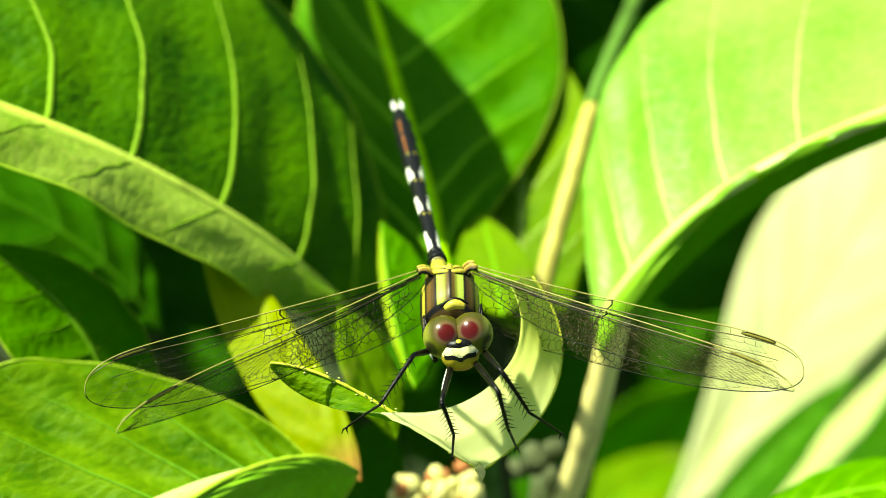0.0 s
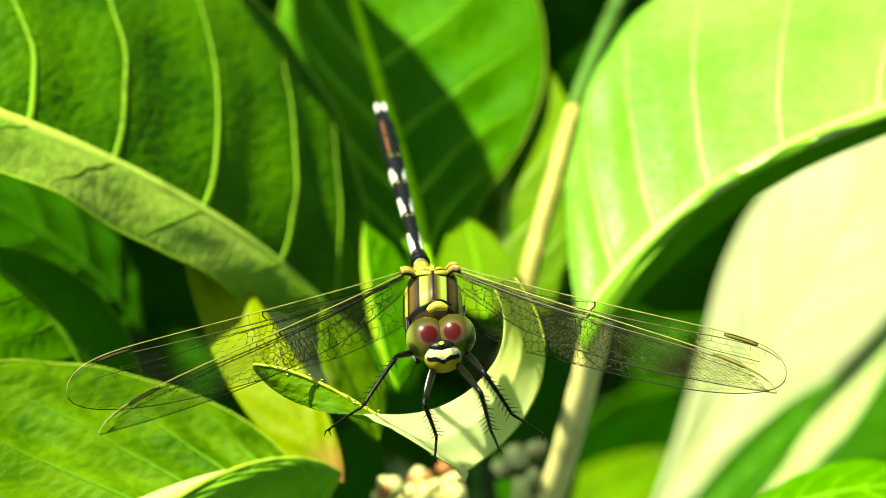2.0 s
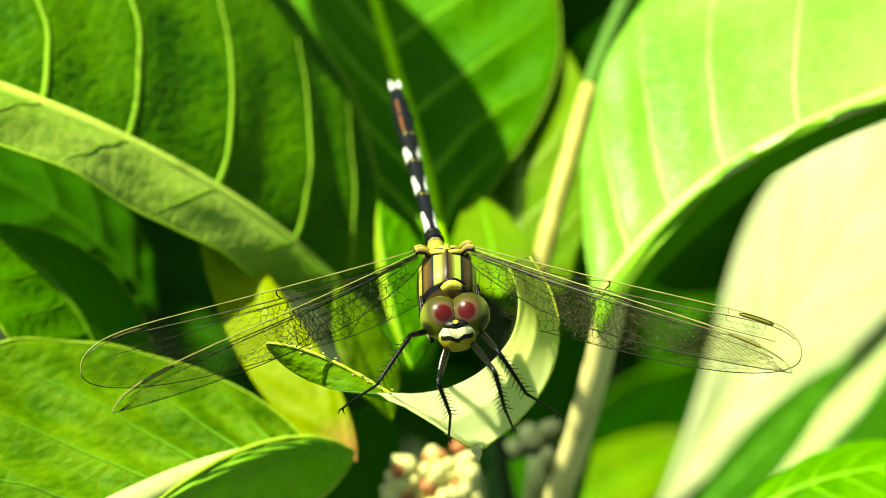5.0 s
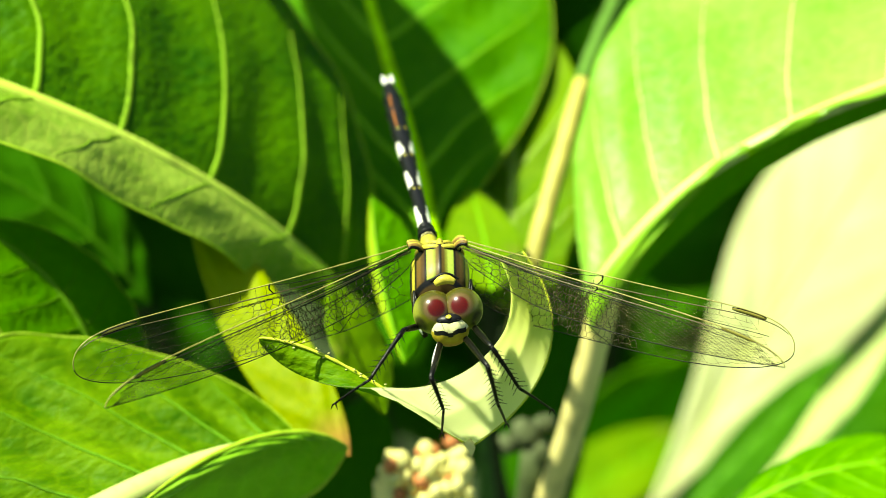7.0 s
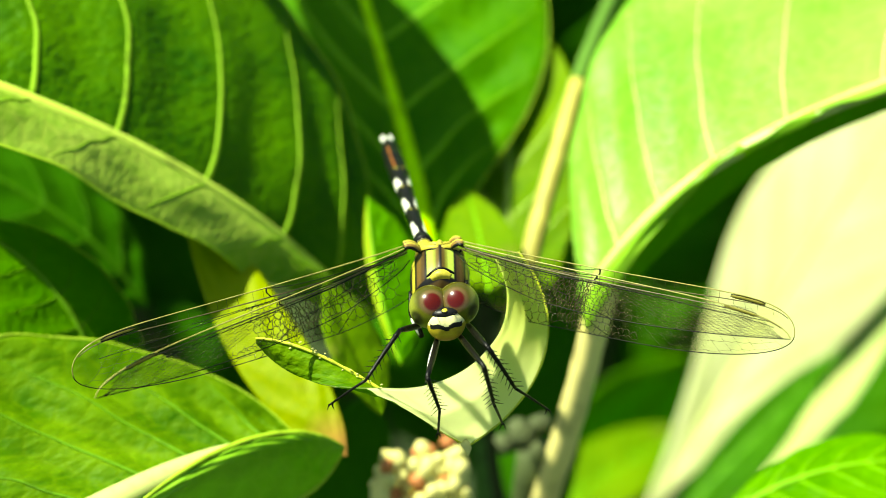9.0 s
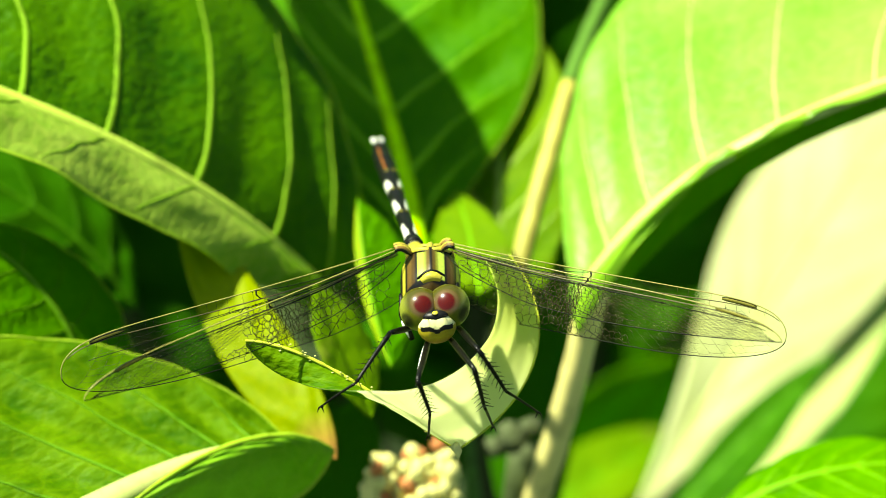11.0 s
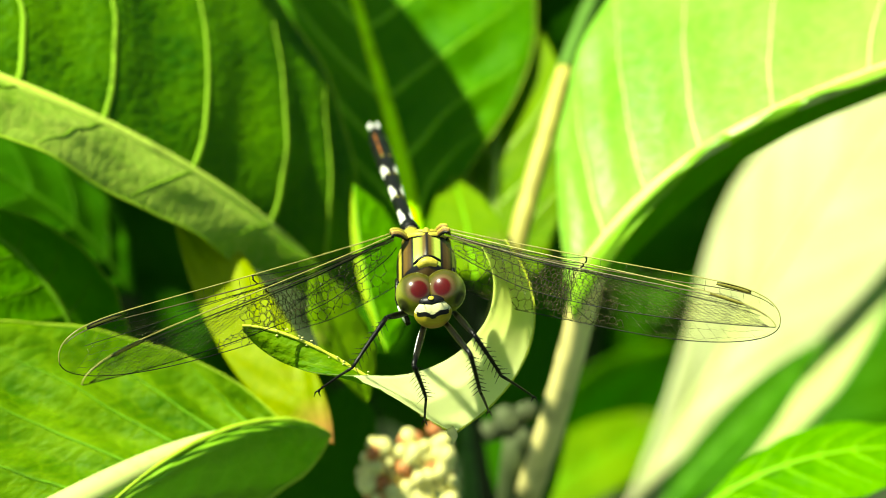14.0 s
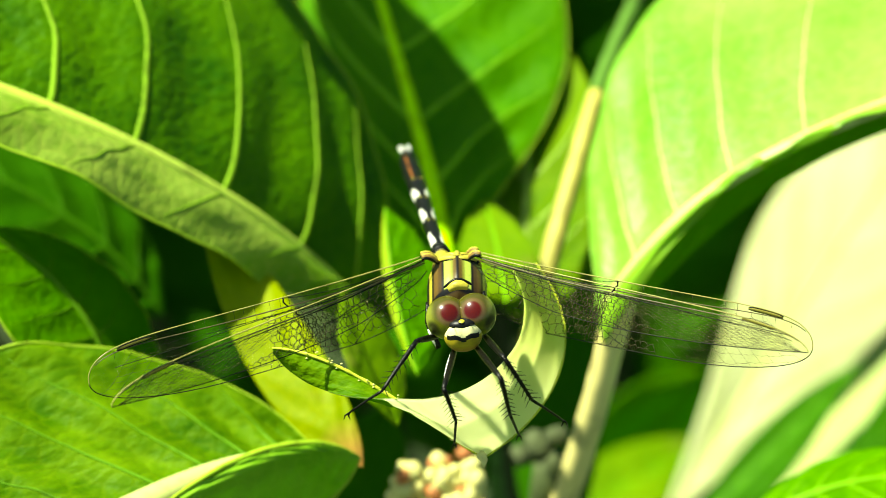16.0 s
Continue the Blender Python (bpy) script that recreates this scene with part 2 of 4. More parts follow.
EYE.node_tree.nodes["Principled BSDF"].inputs["Coat Roughness"].default_value = 0.21
EYE.node_tree.nodes["Principled BSDF"].inputs["Specular IOR Level"].default_value = 0.03
BLACK = plain("black_chitin", (0.003, 0.003, 0.002), 0.38, 0.4, 3000, 0.5, 0.0, 0.0, 0.2)
WHITE = plain("white_chitin", (0.75, 0.76, 0.66), 0.4, 0.1, 3000, 0.2)
HAIR = plain("hair_ochre", (0.36, 0.25, 0.06), 0.7, 0.3, 3000, 0.1)
VEIN_DARK = plain("vein_dark", (0.008, 0.009, 0.005), 0.5, 0.4, 3000, 0.1, 0.0, 0.0, 0.15)
VEIN_NET = plain("vein_net", (0.034, 0.030, 0.010), 0.35, 0.4, 3000, 0.1, 0.0, 0.0, 0.3)
VEIN_TAN = plain("vein_tan", (0.09, 0.075, 0.03), 0.35, 0.3, 3000, 0.1)
VEIN_GOLD = plain("vein_gold", (0.27, 0.25, 0.06), 0.35, 0.3, 3000, 0.1)
STIGMA = plain("stigma_amber", (0.30, 0.27, 0.05), 0.4, 0.2, 3000, 0.1)
glow_through = STIGMA.node_tree.nodes.new("ShaderNodeBsdfTranslucent")
glow_through.inputs["Color"].default_value = (0.55, 0.50, 0.12, 1)
half_and_half = STIGMA.node_tree.nodes.new("ShaderNodeMixShader")
STIGMA.node_tree.links.new(STIGMA.node_tree.nodes["Principled BSDF"].outputs["BSDF"], half_and_half.inputs[1])
STIGMA.node_tree.links.new(glow_through.outputs["BSDF"], half_and_half.inputs[2])
STIGMA.node_tree.links.new(half_and_half.outputs["Shader"], STIGMA.node_tree.nodes["Material Output"].inputs["Surface"])
ROOT_BROWN = plain("root_brown", (0.16, 0.10, 0.02), 0.5, 0.4, 3000, 0.3)
HONEY = plain("honey_chitin", (0.44, 0.38, 0.04), 0.45, 0.2, 3000, 0.2)
MEMBRANE = membrane_material()


# ---- mesh helpers ----
def mesh_of(name, verts, faces, smooth=True, mats=()):
    me = bpy.data.meshes.new(name)
    me.from_pydata([tuple(v) for v in verts], [], faces)
    for m in mats:
        me.materials.append(m)
    if smooth:
        me.polygons.foreach_set("use_smooth", [True] * len(me.polygons))
    me.update()
    return me


def part(name, me, material, parent, label=""):
    if material:
        me.materials.append(material)
    ob = new(name, me)
    ob.parent = parent
    if label:
        tagged(ob, label)
    return ob


def bez(points, s):
    """A point on a chain of cubic Bezier pieces, s from 0 to 1."""
    k = (len(points) - 1) // 3
    i = min(int(s * k), k - 1)
    t = s * k - i
    a, b, c, d = (Vector(p) for p in points[3 * i:3 * i + 4])
    u = 1 - t
    return a * u ** 3 + b * (3 * u * u * t) + c * (3 * u * t * t) + d * t ** 3


def tube(points, radii, sides=8, flat=1.0, up=None):
    """Verts and faces of a closed tube along points. flat: height against width, with up the thin way."""
    pts = [Vector(p) for p in points]
    verts, faces = [], []
    side = None
    for i, p in enumerate(pts):
        t = (pts[min(i + 1, len(pts) - 1)] - pts[max(i - 1, 0)]).normalized()
        if up is not None:
            side = t.cross(up[i] if isinstance(up, list) else up).normalized()
        elif side is None:
            side = t.cross(Vector((0.3, 0.5, 0.81))).normalized()
        else:
            side = (side - t * side.dot(t)).normalized()
        nor = side.cross(t)
        for k in range(sides):
            a = 2 * math.pi * k / sides
            verts.append(p + side * (math.cos(a) * radii[i]) + nor * (math.sin(a) * radii[i] * flat))
    for i in range(len(pts) - 1):
        for k in range(sides):
            a, b = i * sides + k, i * sides + (k + 1) % sides
            faces.append((a, b, b + sides, a + sides))
    faces.append(tuple(range(sides))[::-1])
    faces.append(tuple(range(len(verts) - sides, len(verts))))
    return verts, faces


def tube_part(name, points, radii, material, parent, label="", sides=8, flat=1.0, up=None):
    return part(name, mesh_of(name, *tube(points, radii, sides, flat, up)), material, parent, label)


# ---- leaves ----
def blade_surface(mid, left, right, bow, quilt, veins, slants, ripple=0.0, seed=0, quilts=(1.0, 1.0), roots=None):
    """The leaf's upper skin as a function of s (base to tip) and v (-1 to 1), with its normal."""
    facing = Vector((0, -0.866, 0.5))
    mp = bez(mid, 0.5)
    width = (bez(right, 0.5) - bez(left, 0.5)).length

    def even(x):
        return float(np.interp(x, roots, [k / veins for k in range(veins + 1)])) if roots else x

    def flat(s, v):
        m = bez(mid, s)
        return m.lerp(bez(right if v > 0 else left, s), abs(v))

    def skin(s, v):
        a = abs(v)
        e = 0.01
        p = flat(s, v)
        ds = flat(min(1, s + e), v) - flat(max(0, s - e), v)
        dv = flat(s, min(1, v + 0.05)) - flat(s, max(-1, v - 0.05))
        n = ds.cross(dv)
        n = n.normalized() if n.length > 1e-12 else facing
        if n.dot(facing) < 0:
            n = -n
        taper = min(1.0, 6 * s, 6 * (1 - s))
        wave = math.sin(math.pi * veins * even(s - slants[v > 0] * a ** 1.25)) ** 2 * min(1, 5 * a) * min(1, 3 * (1 - a))
        h = bow * width * 2 * a * (1 - a) + quilt * quilts[v > 0] * wave * taper
        h += ripple * noise.noise(Vector((s * 9 + seed, v * 3, seed))) * a * taper
        return p + n * h, n
    return skin


def leaf(name, plant, mid, left, right, mat, vein_mat, label="", bow=0.05, quilt=0.0006, veins=9, slant=0.28, rib=0.0009,
         fine=0.00022, ripple=0.0006, seed=0, ns=72, nv=20, thick=0.00035, vein_sides=(-1, 1), rib_mat=None, rim=0.0, second=None, rib_taper=0.72, slant_left=None, quilts=(1.0, 1.0), roots=None):
    slants = (slant if slant_left is None else slant_left, slant)
    skin = blade_surface(mid, left, right, bow, quilt, veins, slants, ripple, seed, quilts, roots)
    length = sum((bez(mid, (i + 1) / 20) - bez(mid, i / 20)).length for i in range(20))
    top, under, uvs = [], [], []
    cols = 2 * nv + 1
    for i in range(ns + 1):
        s = i / ns
        wl, wr = ((bez(e, s) - bez(mid, s)).length for e in (left, right))
        for j in range(cols):
            v = j / nv - 1
            p, n = skin(s, v)
            top.append(p)
            under.append(p - n * thick * (1 - 0.6 * abs(v)))
            uvs.append((v * (wr if v > 0 else wl) + seed, s * length))
    faces = []
    N = len(top)
    for i in range(ns):
        for j in range(cols - 1):
            a = i * cols + j
            q = (a, a + 1, a + cols + 1, a + cols)
            faces.append(q)
            faces.append(tuple(x + N for x in q[::-1]))
    for i in range(ns):
        for j in (0, cols - 1):
            a, b = i * cols + j, (i + 1) * cols + j
            faces.append((a, b, b + N, a + N) if j == 0 else (b, a, a + N, b + N))
    me = mesh_of(name, top + under, faces)
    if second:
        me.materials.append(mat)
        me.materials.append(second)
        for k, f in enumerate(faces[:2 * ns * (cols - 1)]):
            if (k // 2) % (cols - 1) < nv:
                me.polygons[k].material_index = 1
    lay = me.uv_layers.new(name="blade")
    idx = np.empty(len(me.loops), dtype=np.int32)
    me.loops.foreach_get("vertex_index", idx)
    lay.data.foreach_set("uv", np.array(uvs + uvs, dtype=np.float32)[idx].ravel())
    ob = part(name, me, None if second else mat, plant, label)
    if rib:
        pts, rad, ups = [], [], []
        for i in range(31):
            s = i / 30
            p, n = skin(s, 0)
            pts.append(p + n * 0.0001)
            rad.append(rib * (1 - rib_taper * s) * (0.55 + 0.45 * min(1.0, s / 0.3)))
            ups.append(n)
        tube_part("midrib", pts, rad, rib_mat or vein_mat, ob, "", 8, 0.75, ups)
    if rim:
        for sgn in (-1, 1):
            tube_part("margin", [skin(i / 60, sgn)[0] for i in range(61)], [rim * (0.4 + 0.6 * math.sin(math.pi * (i + 1) / 62)) for i in range(61)], RIM_GREEN, ob, "", 6)
    rnd = random.Random(seed)
    for sgn in vein_sides:
        for k in range(1, veins):
            s0 = roots[k] if roots else (k + (0 if quilt else rnd.uniform(-0.1, 0.1))) / veins
            pts, rad, ups = [], [], []
            for i in range(19):
                a = 0.94 * i / 18
                s = s0 + slants[sgn > 0] * a ** 1.25 + 0.05 / veins * (noise.noise(Vector((a * 5, k * 3.1, seed))) * min(1, 4 * a))
                if s > 0.985:
                    break
                p, n = skin(s, sgn * a)
                pts.append(p + n * fine * 0.1)
                rad.append(fine * (1 - 0.88 * a) * (0.6 if second and sgn < 0 else 1.0))
                ups.append(n)
            if len(pts) > 4:
                tube_part("vein", pts, rad, vein_mat, ob, "", 6, 0.7, ups)
    return ob


shrub = tagged(new("shrub"), "leafy green shrub with broad glossy veined leaves in sunlight", "shrub")
shrub.location = (0, 0, 0)

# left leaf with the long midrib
# the lower half takes the second material, brightened as if lit
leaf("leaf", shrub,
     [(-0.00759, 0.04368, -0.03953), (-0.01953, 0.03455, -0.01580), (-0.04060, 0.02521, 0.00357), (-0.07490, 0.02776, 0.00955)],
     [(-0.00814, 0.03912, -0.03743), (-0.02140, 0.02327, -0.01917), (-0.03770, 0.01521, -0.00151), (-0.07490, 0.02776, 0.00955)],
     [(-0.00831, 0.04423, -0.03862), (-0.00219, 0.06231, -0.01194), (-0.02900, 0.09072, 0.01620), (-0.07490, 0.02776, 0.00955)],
     LEAF_BROAD, VEIN_BROAD, "broad dark green leaf with a pale midrib", 0.09, -0.0009, 8, 0.212, 0.00080, 0.00044, 0.0012, 1, 160, 40, 0.00035, (-1, 1), VEIN_CREAM, 0.00017, LEAF_LIT_HALF, -0.3, 0.10,
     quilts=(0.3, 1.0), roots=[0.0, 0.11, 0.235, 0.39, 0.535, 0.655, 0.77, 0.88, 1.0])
# middle leaf in half shade
leaf("leaf", shrub,
     [(0.00115, 0.04990, -0.03876), (-0.00035, 0.05833, -0.02847), (-0.00635, 0.07456, -0.01681), (-0.01376, 0.09708, -0.00238)],
     [(0.00115, 0.04990, -0.03876), (-0.01683, 0.06643, -0.02867), (-0.02837, 0.08601, -0.01532), (-0.01376, 0.09708, -0.00238)],
     [(0.00115, 0.04990, -0.03876), (0.00110, 0.06018, -0.02532), (0.02866, 0.07135, -0.02192), (0.00912, 0.09699, -0.00232)],
     LEAF_DEEP, VEIN_GREEN, "mid-green leaf crossed by a hard shadow", 0.05, -0.0009, 6, 0.3, 0.0013, 0.00042, 0.0008, 2, 72, 24, 0.00035, (-1, 1), VEIN_LEAF, 0.0001)
# leaf beside it
leaf("leaf", shrub,
     [(0.01037, 0.04419, -0.03852), (0.01006, 0.05691, -0.03274), (0.00997, 0.07125, -0.02617), (0.01400, 0.08426, -0.01594)],
     [(0.01037, 0.04419, -0.03852), (-0.00583, 0.06233, -0.03942), (-0.00226, 0.08768, -0.02404), (0.01438, 0.08445, -0.01561)],
     [(0.01037, 0.04419, -0.03852), (0.02346, 0.04913, -0.03398), (0.02372, 0.06687, -0.01970), (0.01438, 0.08426, -0.01594)],
     LEAF_OLIVE, VEIN_SOFT, "yellow-green leaf behind the yellow petiole", 0.05, -0.0005, 6, 0.3, 0.0007, 0.00026, 0.0006, 3)
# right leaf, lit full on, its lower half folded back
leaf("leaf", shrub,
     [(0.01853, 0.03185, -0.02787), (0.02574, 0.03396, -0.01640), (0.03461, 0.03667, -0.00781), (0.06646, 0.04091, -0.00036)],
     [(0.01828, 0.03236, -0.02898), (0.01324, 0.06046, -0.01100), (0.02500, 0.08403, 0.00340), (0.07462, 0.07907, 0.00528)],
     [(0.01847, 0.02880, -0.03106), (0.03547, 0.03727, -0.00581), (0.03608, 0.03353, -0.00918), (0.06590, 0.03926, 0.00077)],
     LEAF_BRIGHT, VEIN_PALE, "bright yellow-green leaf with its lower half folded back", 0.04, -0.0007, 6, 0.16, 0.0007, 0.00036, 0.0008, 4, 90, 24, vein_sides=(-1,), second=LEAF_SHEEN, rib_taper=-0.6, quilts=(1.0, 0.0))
leaf("leaf_fold", shrub,
     [(0.01895, 0.03210, -0.03335), (0.03600, 0.04102, -0.01224), (0.03976, 0.04052, -0.01206), (0.06757, 0.04395, -0.00307)],
     [(0.01855, 0.02971, -0.03149), (0.03562, 0.03823, -0.00615), (0.03623, 0.03448, -0.00954), (0.06618, 0.04024, 0.00045)],
     [(0.01934, 0.03454, -0.03510), (0.03560, 0.04252, -0.01755), (0.04390, 0.04502, -0.01325), (0.06868, 0.04680, -0.00609)],
     LEAF_UNDER, VEIN_GREEN, "dark turned-under half of the bright leaf", 0.0, 0.0, 7, -0.12, 0.0, 0.00022, 0.0001, 28, 72, 16, 0.00035, (1,))
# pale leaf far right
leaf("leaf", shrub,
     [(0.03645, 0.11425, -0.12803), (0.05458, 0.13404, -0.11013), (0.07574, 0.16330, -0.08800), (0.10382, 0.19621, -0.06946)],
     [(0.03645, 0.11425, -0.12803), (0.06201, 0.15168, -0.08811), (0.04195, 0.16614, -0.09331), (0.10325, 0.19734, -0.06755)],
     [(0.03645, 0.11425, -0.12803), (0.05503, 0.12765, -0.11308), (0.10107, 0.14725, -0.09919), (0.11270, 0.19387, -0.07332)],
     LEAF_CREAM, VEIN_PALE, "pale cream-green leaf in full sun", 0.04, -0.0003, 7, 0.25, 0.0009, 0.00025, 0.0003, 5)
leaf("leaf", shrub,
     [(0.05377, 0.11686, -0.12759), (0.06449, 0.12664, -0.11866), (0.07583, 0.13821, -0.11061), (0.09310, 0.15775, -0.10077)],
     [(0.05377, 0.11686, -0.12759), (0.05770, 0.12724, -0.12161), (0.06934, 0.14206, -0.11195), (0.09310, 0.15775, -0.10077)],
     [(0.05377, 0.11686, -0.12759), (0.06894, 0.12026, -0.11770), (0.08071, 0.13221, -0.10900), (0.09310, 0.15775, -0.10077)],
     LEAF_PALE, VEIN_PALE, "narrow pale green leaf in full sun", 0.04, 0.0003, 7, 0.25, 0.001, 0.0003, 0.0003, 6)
leaf("leaf", shrub,
     [(0.03304, 0.01769, -0.05167), (0.04075, 0.01909, -0.04531), (0.04868, 0.02042, -0.04299), (0.06059, 0.02003, -0.04355)],
     [(0.03304, 0.01769, -0.05167), (0.03904, 0.02495, -0.04720), (0.04870, 0.02886, -0.04248), (0.06133, 0.02347, -0.04362)],
     [(0.03304, 0.01769, -0.05167), (0.04100, 0.01131, -0.04667), (0.04919, 0.00877, -0.04303), (0.05886, 0.01307, -0.04158)],
     LEAF_MID, VEIN_GREEN, "green leaf striped by sun and shadow", 0.05, -0.0003, 7, 0.25, 0.0006, 0.0002, 0.0005, 7)
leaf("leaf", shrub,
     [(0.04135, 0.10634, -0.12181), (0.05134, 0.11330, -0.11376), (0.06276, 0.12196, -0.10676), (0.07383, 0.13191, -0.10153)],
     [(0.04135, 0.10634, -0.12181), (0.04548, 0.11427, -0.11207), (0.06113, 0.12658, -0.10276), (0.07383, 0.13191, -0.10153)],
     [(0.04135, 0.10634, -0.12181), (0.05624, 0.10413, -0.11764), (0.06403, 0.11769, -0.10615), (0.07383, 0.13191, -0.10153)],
     LEAF_SHADE, VEIN_DEEP, "dark green leaf before the pale one", 0.04, 0.0004, 7, 0.25, 0.001, 0.0003, 0.0005, 18)
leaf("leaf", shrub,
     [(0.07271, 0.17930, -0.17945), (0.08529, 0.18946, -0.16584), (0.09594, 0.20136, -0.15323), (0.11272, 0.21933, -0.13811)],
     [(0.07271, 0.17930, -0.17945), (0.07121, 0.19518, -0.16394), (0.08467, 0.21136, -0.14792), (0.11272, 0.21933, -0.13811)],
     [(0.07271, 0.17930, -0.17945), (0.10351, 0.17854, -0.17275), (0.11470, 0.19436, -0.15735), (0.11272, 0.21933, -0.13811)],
     LEAF_SHADE, VEIN_DEEP, "dark green leaf behind the pale one", 0.04, 0.0004, 7, 0.25, 0.001, 0.0003, 0.0005, 24)
# lower left leaf, its pale midrib running along the turned-up rim below
leaf("leaf", shrub,
     [(-0.01324, 0.00636, -0.03196), (-0.01981, 0.00537, -0.02977), (-0.02695, -0.00101, -0.02882), (-0.03927, -0.01050, -0.03123)],
     [(-0.01324, 0.00636, -0.03196), (-0.01673, 0.00934, -0.03873), (-0.02383, 0.00331, -0.04113), (-0.03927, -0.01036, -0.03098)],
     [(-0.01324, 0.00636, -0.03196), (-0.02509, 0.02107, -0.02096), (-0.07773, 0.00989, -0.01283), (-0.03927, -0.01036, -0.03098)],
     LEAF_MOTTLED, VEIN_DULL, "broad yellowish green leaf with a whitish midrib", -0.05, -0.0008, 6, 0.06, 0.0007, 0.00022, 0.0014, 8, 110, 34, 0.00035, (1,), VEIN_PALE, 0.00016, rib_taper=-1.7)
# leaf with a turned-up rim at the bottom
leaf("leaf", shrub,
     [(-0.00920, 0.00650, -0.03168), (-0.01353, 0.00393, -0.02723), (-0.02153, -0.00037, -0.02671), (-0.03143, -0.00893, -0.03144)],
     [(-0.00920, 0.00650, -0.03168), (-0.01118, 0.00517, -0.03787), (-0.01867, 0.00234, -0.03879), (-0.03252, -0.00573, -0.04077)],
     [(-0.00920, 0.00650, -0.03168), (-0.01356, 0.00498, -0.02643), (-0.02277, 0.00076, -0.02579), (-0.03165, -0.00874, -0.03014)],
     LEAF_BRIGHT, VEIN_GREEN, "green leaf with a pale turned-over rim", 0.05, -0.0002, 7, 0.25, 0.0, 0.00015, 0.0004, 9, 60, 16, 0.00035, (), None, 0.00034)
# shaded leaf at the left
leaf("leaf", shrub,
     [(-0.03802, 0.01890, -0.02866), (-0.03995, 0.02199, -0.02346), (-0.04488, 0.02454, -0.01722), (-0.05262, 0.02184, -0.01205)],
     [(-0.03802, 0.01890, -0.02866), (-0.04329, 0.01016, -0.02580), (-0.04878, 0.01016, -0.01997), (-0.05262, 0.02184, -0.01205)],
     [(-0.03298, 0.02389, -0.03197), (-0.03409, 0.03264, -0.02897), (-0.04119, 0.03707, -0.01958), (-0.05262, 0.02184, -0.01205)],
     LEAF_MID, VEIN_DULL, "shaded green leaf", 0.04, -0.0002, 5, 0.25, 0.0006, 0.00012, 0.0004, 10, 60, 16, 0.00035, (-1, 1), None, 0.00015)
# deep shade here comes from the dark leaf colour
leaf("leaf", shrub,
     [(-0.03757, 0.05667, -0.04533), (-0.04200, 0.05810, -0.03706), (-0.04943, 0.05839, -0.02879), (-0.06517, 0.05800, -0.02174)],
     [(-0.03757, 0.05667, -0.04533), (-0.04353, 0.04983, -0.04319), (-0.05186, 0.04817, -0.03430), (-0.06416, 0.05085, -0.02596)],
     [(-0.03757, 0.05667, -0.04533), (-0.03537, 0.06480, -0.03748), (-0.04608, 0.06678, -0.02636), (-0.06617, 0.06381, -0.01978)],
     LEAF_SHADE, VEIN_DEEP, "green leaf with deep shade in its colour", 0.05, -0.0004, 5, 0.25, 0.0005, 0.00015, 0.0008, 11)
# yellowing leaf low in the middle
leaf("leaf", shrub,
     [(-0.00902, 0.01002, -0.03555), (-0.01387, 0.01312, -0.03035), (-0.02091, 0.02133, -0.02637), (-0.02661, 0.03289, -0.01866)],
     [(-0.00902, 0.01002, -0.03555), (-0.01667, 0.01042, -0.03495), (-0.02496, 0.01920, -0.02804), (-0.02807, 0.03186, -0.01845)],
     [(-0.00902, 0.01002, -0.03555), (-0.00886, 0.01391, -0.02898), (-0.01645, 0.02438, -0.02510), (-0.02388, 0.03359, -0.01942)],
     LEAF_YELLOW, VEIN_PALE, "yellowing leaf with an orange base", 0.05, -0.0002, 5, 0.25, 0.0, 0.00015, 0.0001, 12, 48, 14, 0.00035, ())
# two added dark leaves that stand in for shade in the gaps
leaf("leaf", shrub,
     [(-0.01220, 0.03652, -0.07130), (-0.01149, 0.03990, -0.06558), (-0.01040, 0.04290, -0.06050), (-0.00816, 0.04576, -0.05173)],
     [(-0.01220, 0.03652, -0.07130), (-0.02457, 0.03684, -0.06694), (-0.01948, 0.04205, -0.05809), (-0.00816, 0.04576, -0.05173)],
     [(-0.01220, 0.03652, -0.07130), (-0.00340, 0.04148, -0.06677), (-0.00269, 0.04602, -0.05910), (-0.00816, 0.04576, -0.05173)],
     LEAF_SHADE, VEIN_DEEP, "dark green leaf added to darken the gap below the perch", 0.05, 0.0, 6, 0.25, 0.0, 0.0002, 0.0005, 31, 40, 12, 0.00035, ())
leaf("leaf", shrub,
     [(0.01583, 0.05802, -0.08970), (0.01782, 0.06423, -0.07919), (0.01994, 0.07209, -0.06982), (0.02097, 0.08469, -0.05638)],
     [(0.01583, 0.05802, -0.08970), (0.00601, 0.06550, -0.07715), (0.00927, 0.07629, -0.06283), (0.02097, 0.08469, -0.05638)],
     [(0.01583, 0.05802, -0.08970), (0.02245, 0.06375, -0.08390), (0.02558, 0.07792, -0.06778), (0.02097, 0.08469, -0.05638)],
     LEAF_SHADE, VEIN_DEEP, "dark green leaf added to darken the gap behind the tan petiole", 0.05, 0.0, 6, 0.25, 0.0, 0.0002, 0.0005, 32, 40, 12, 0.00035, ())
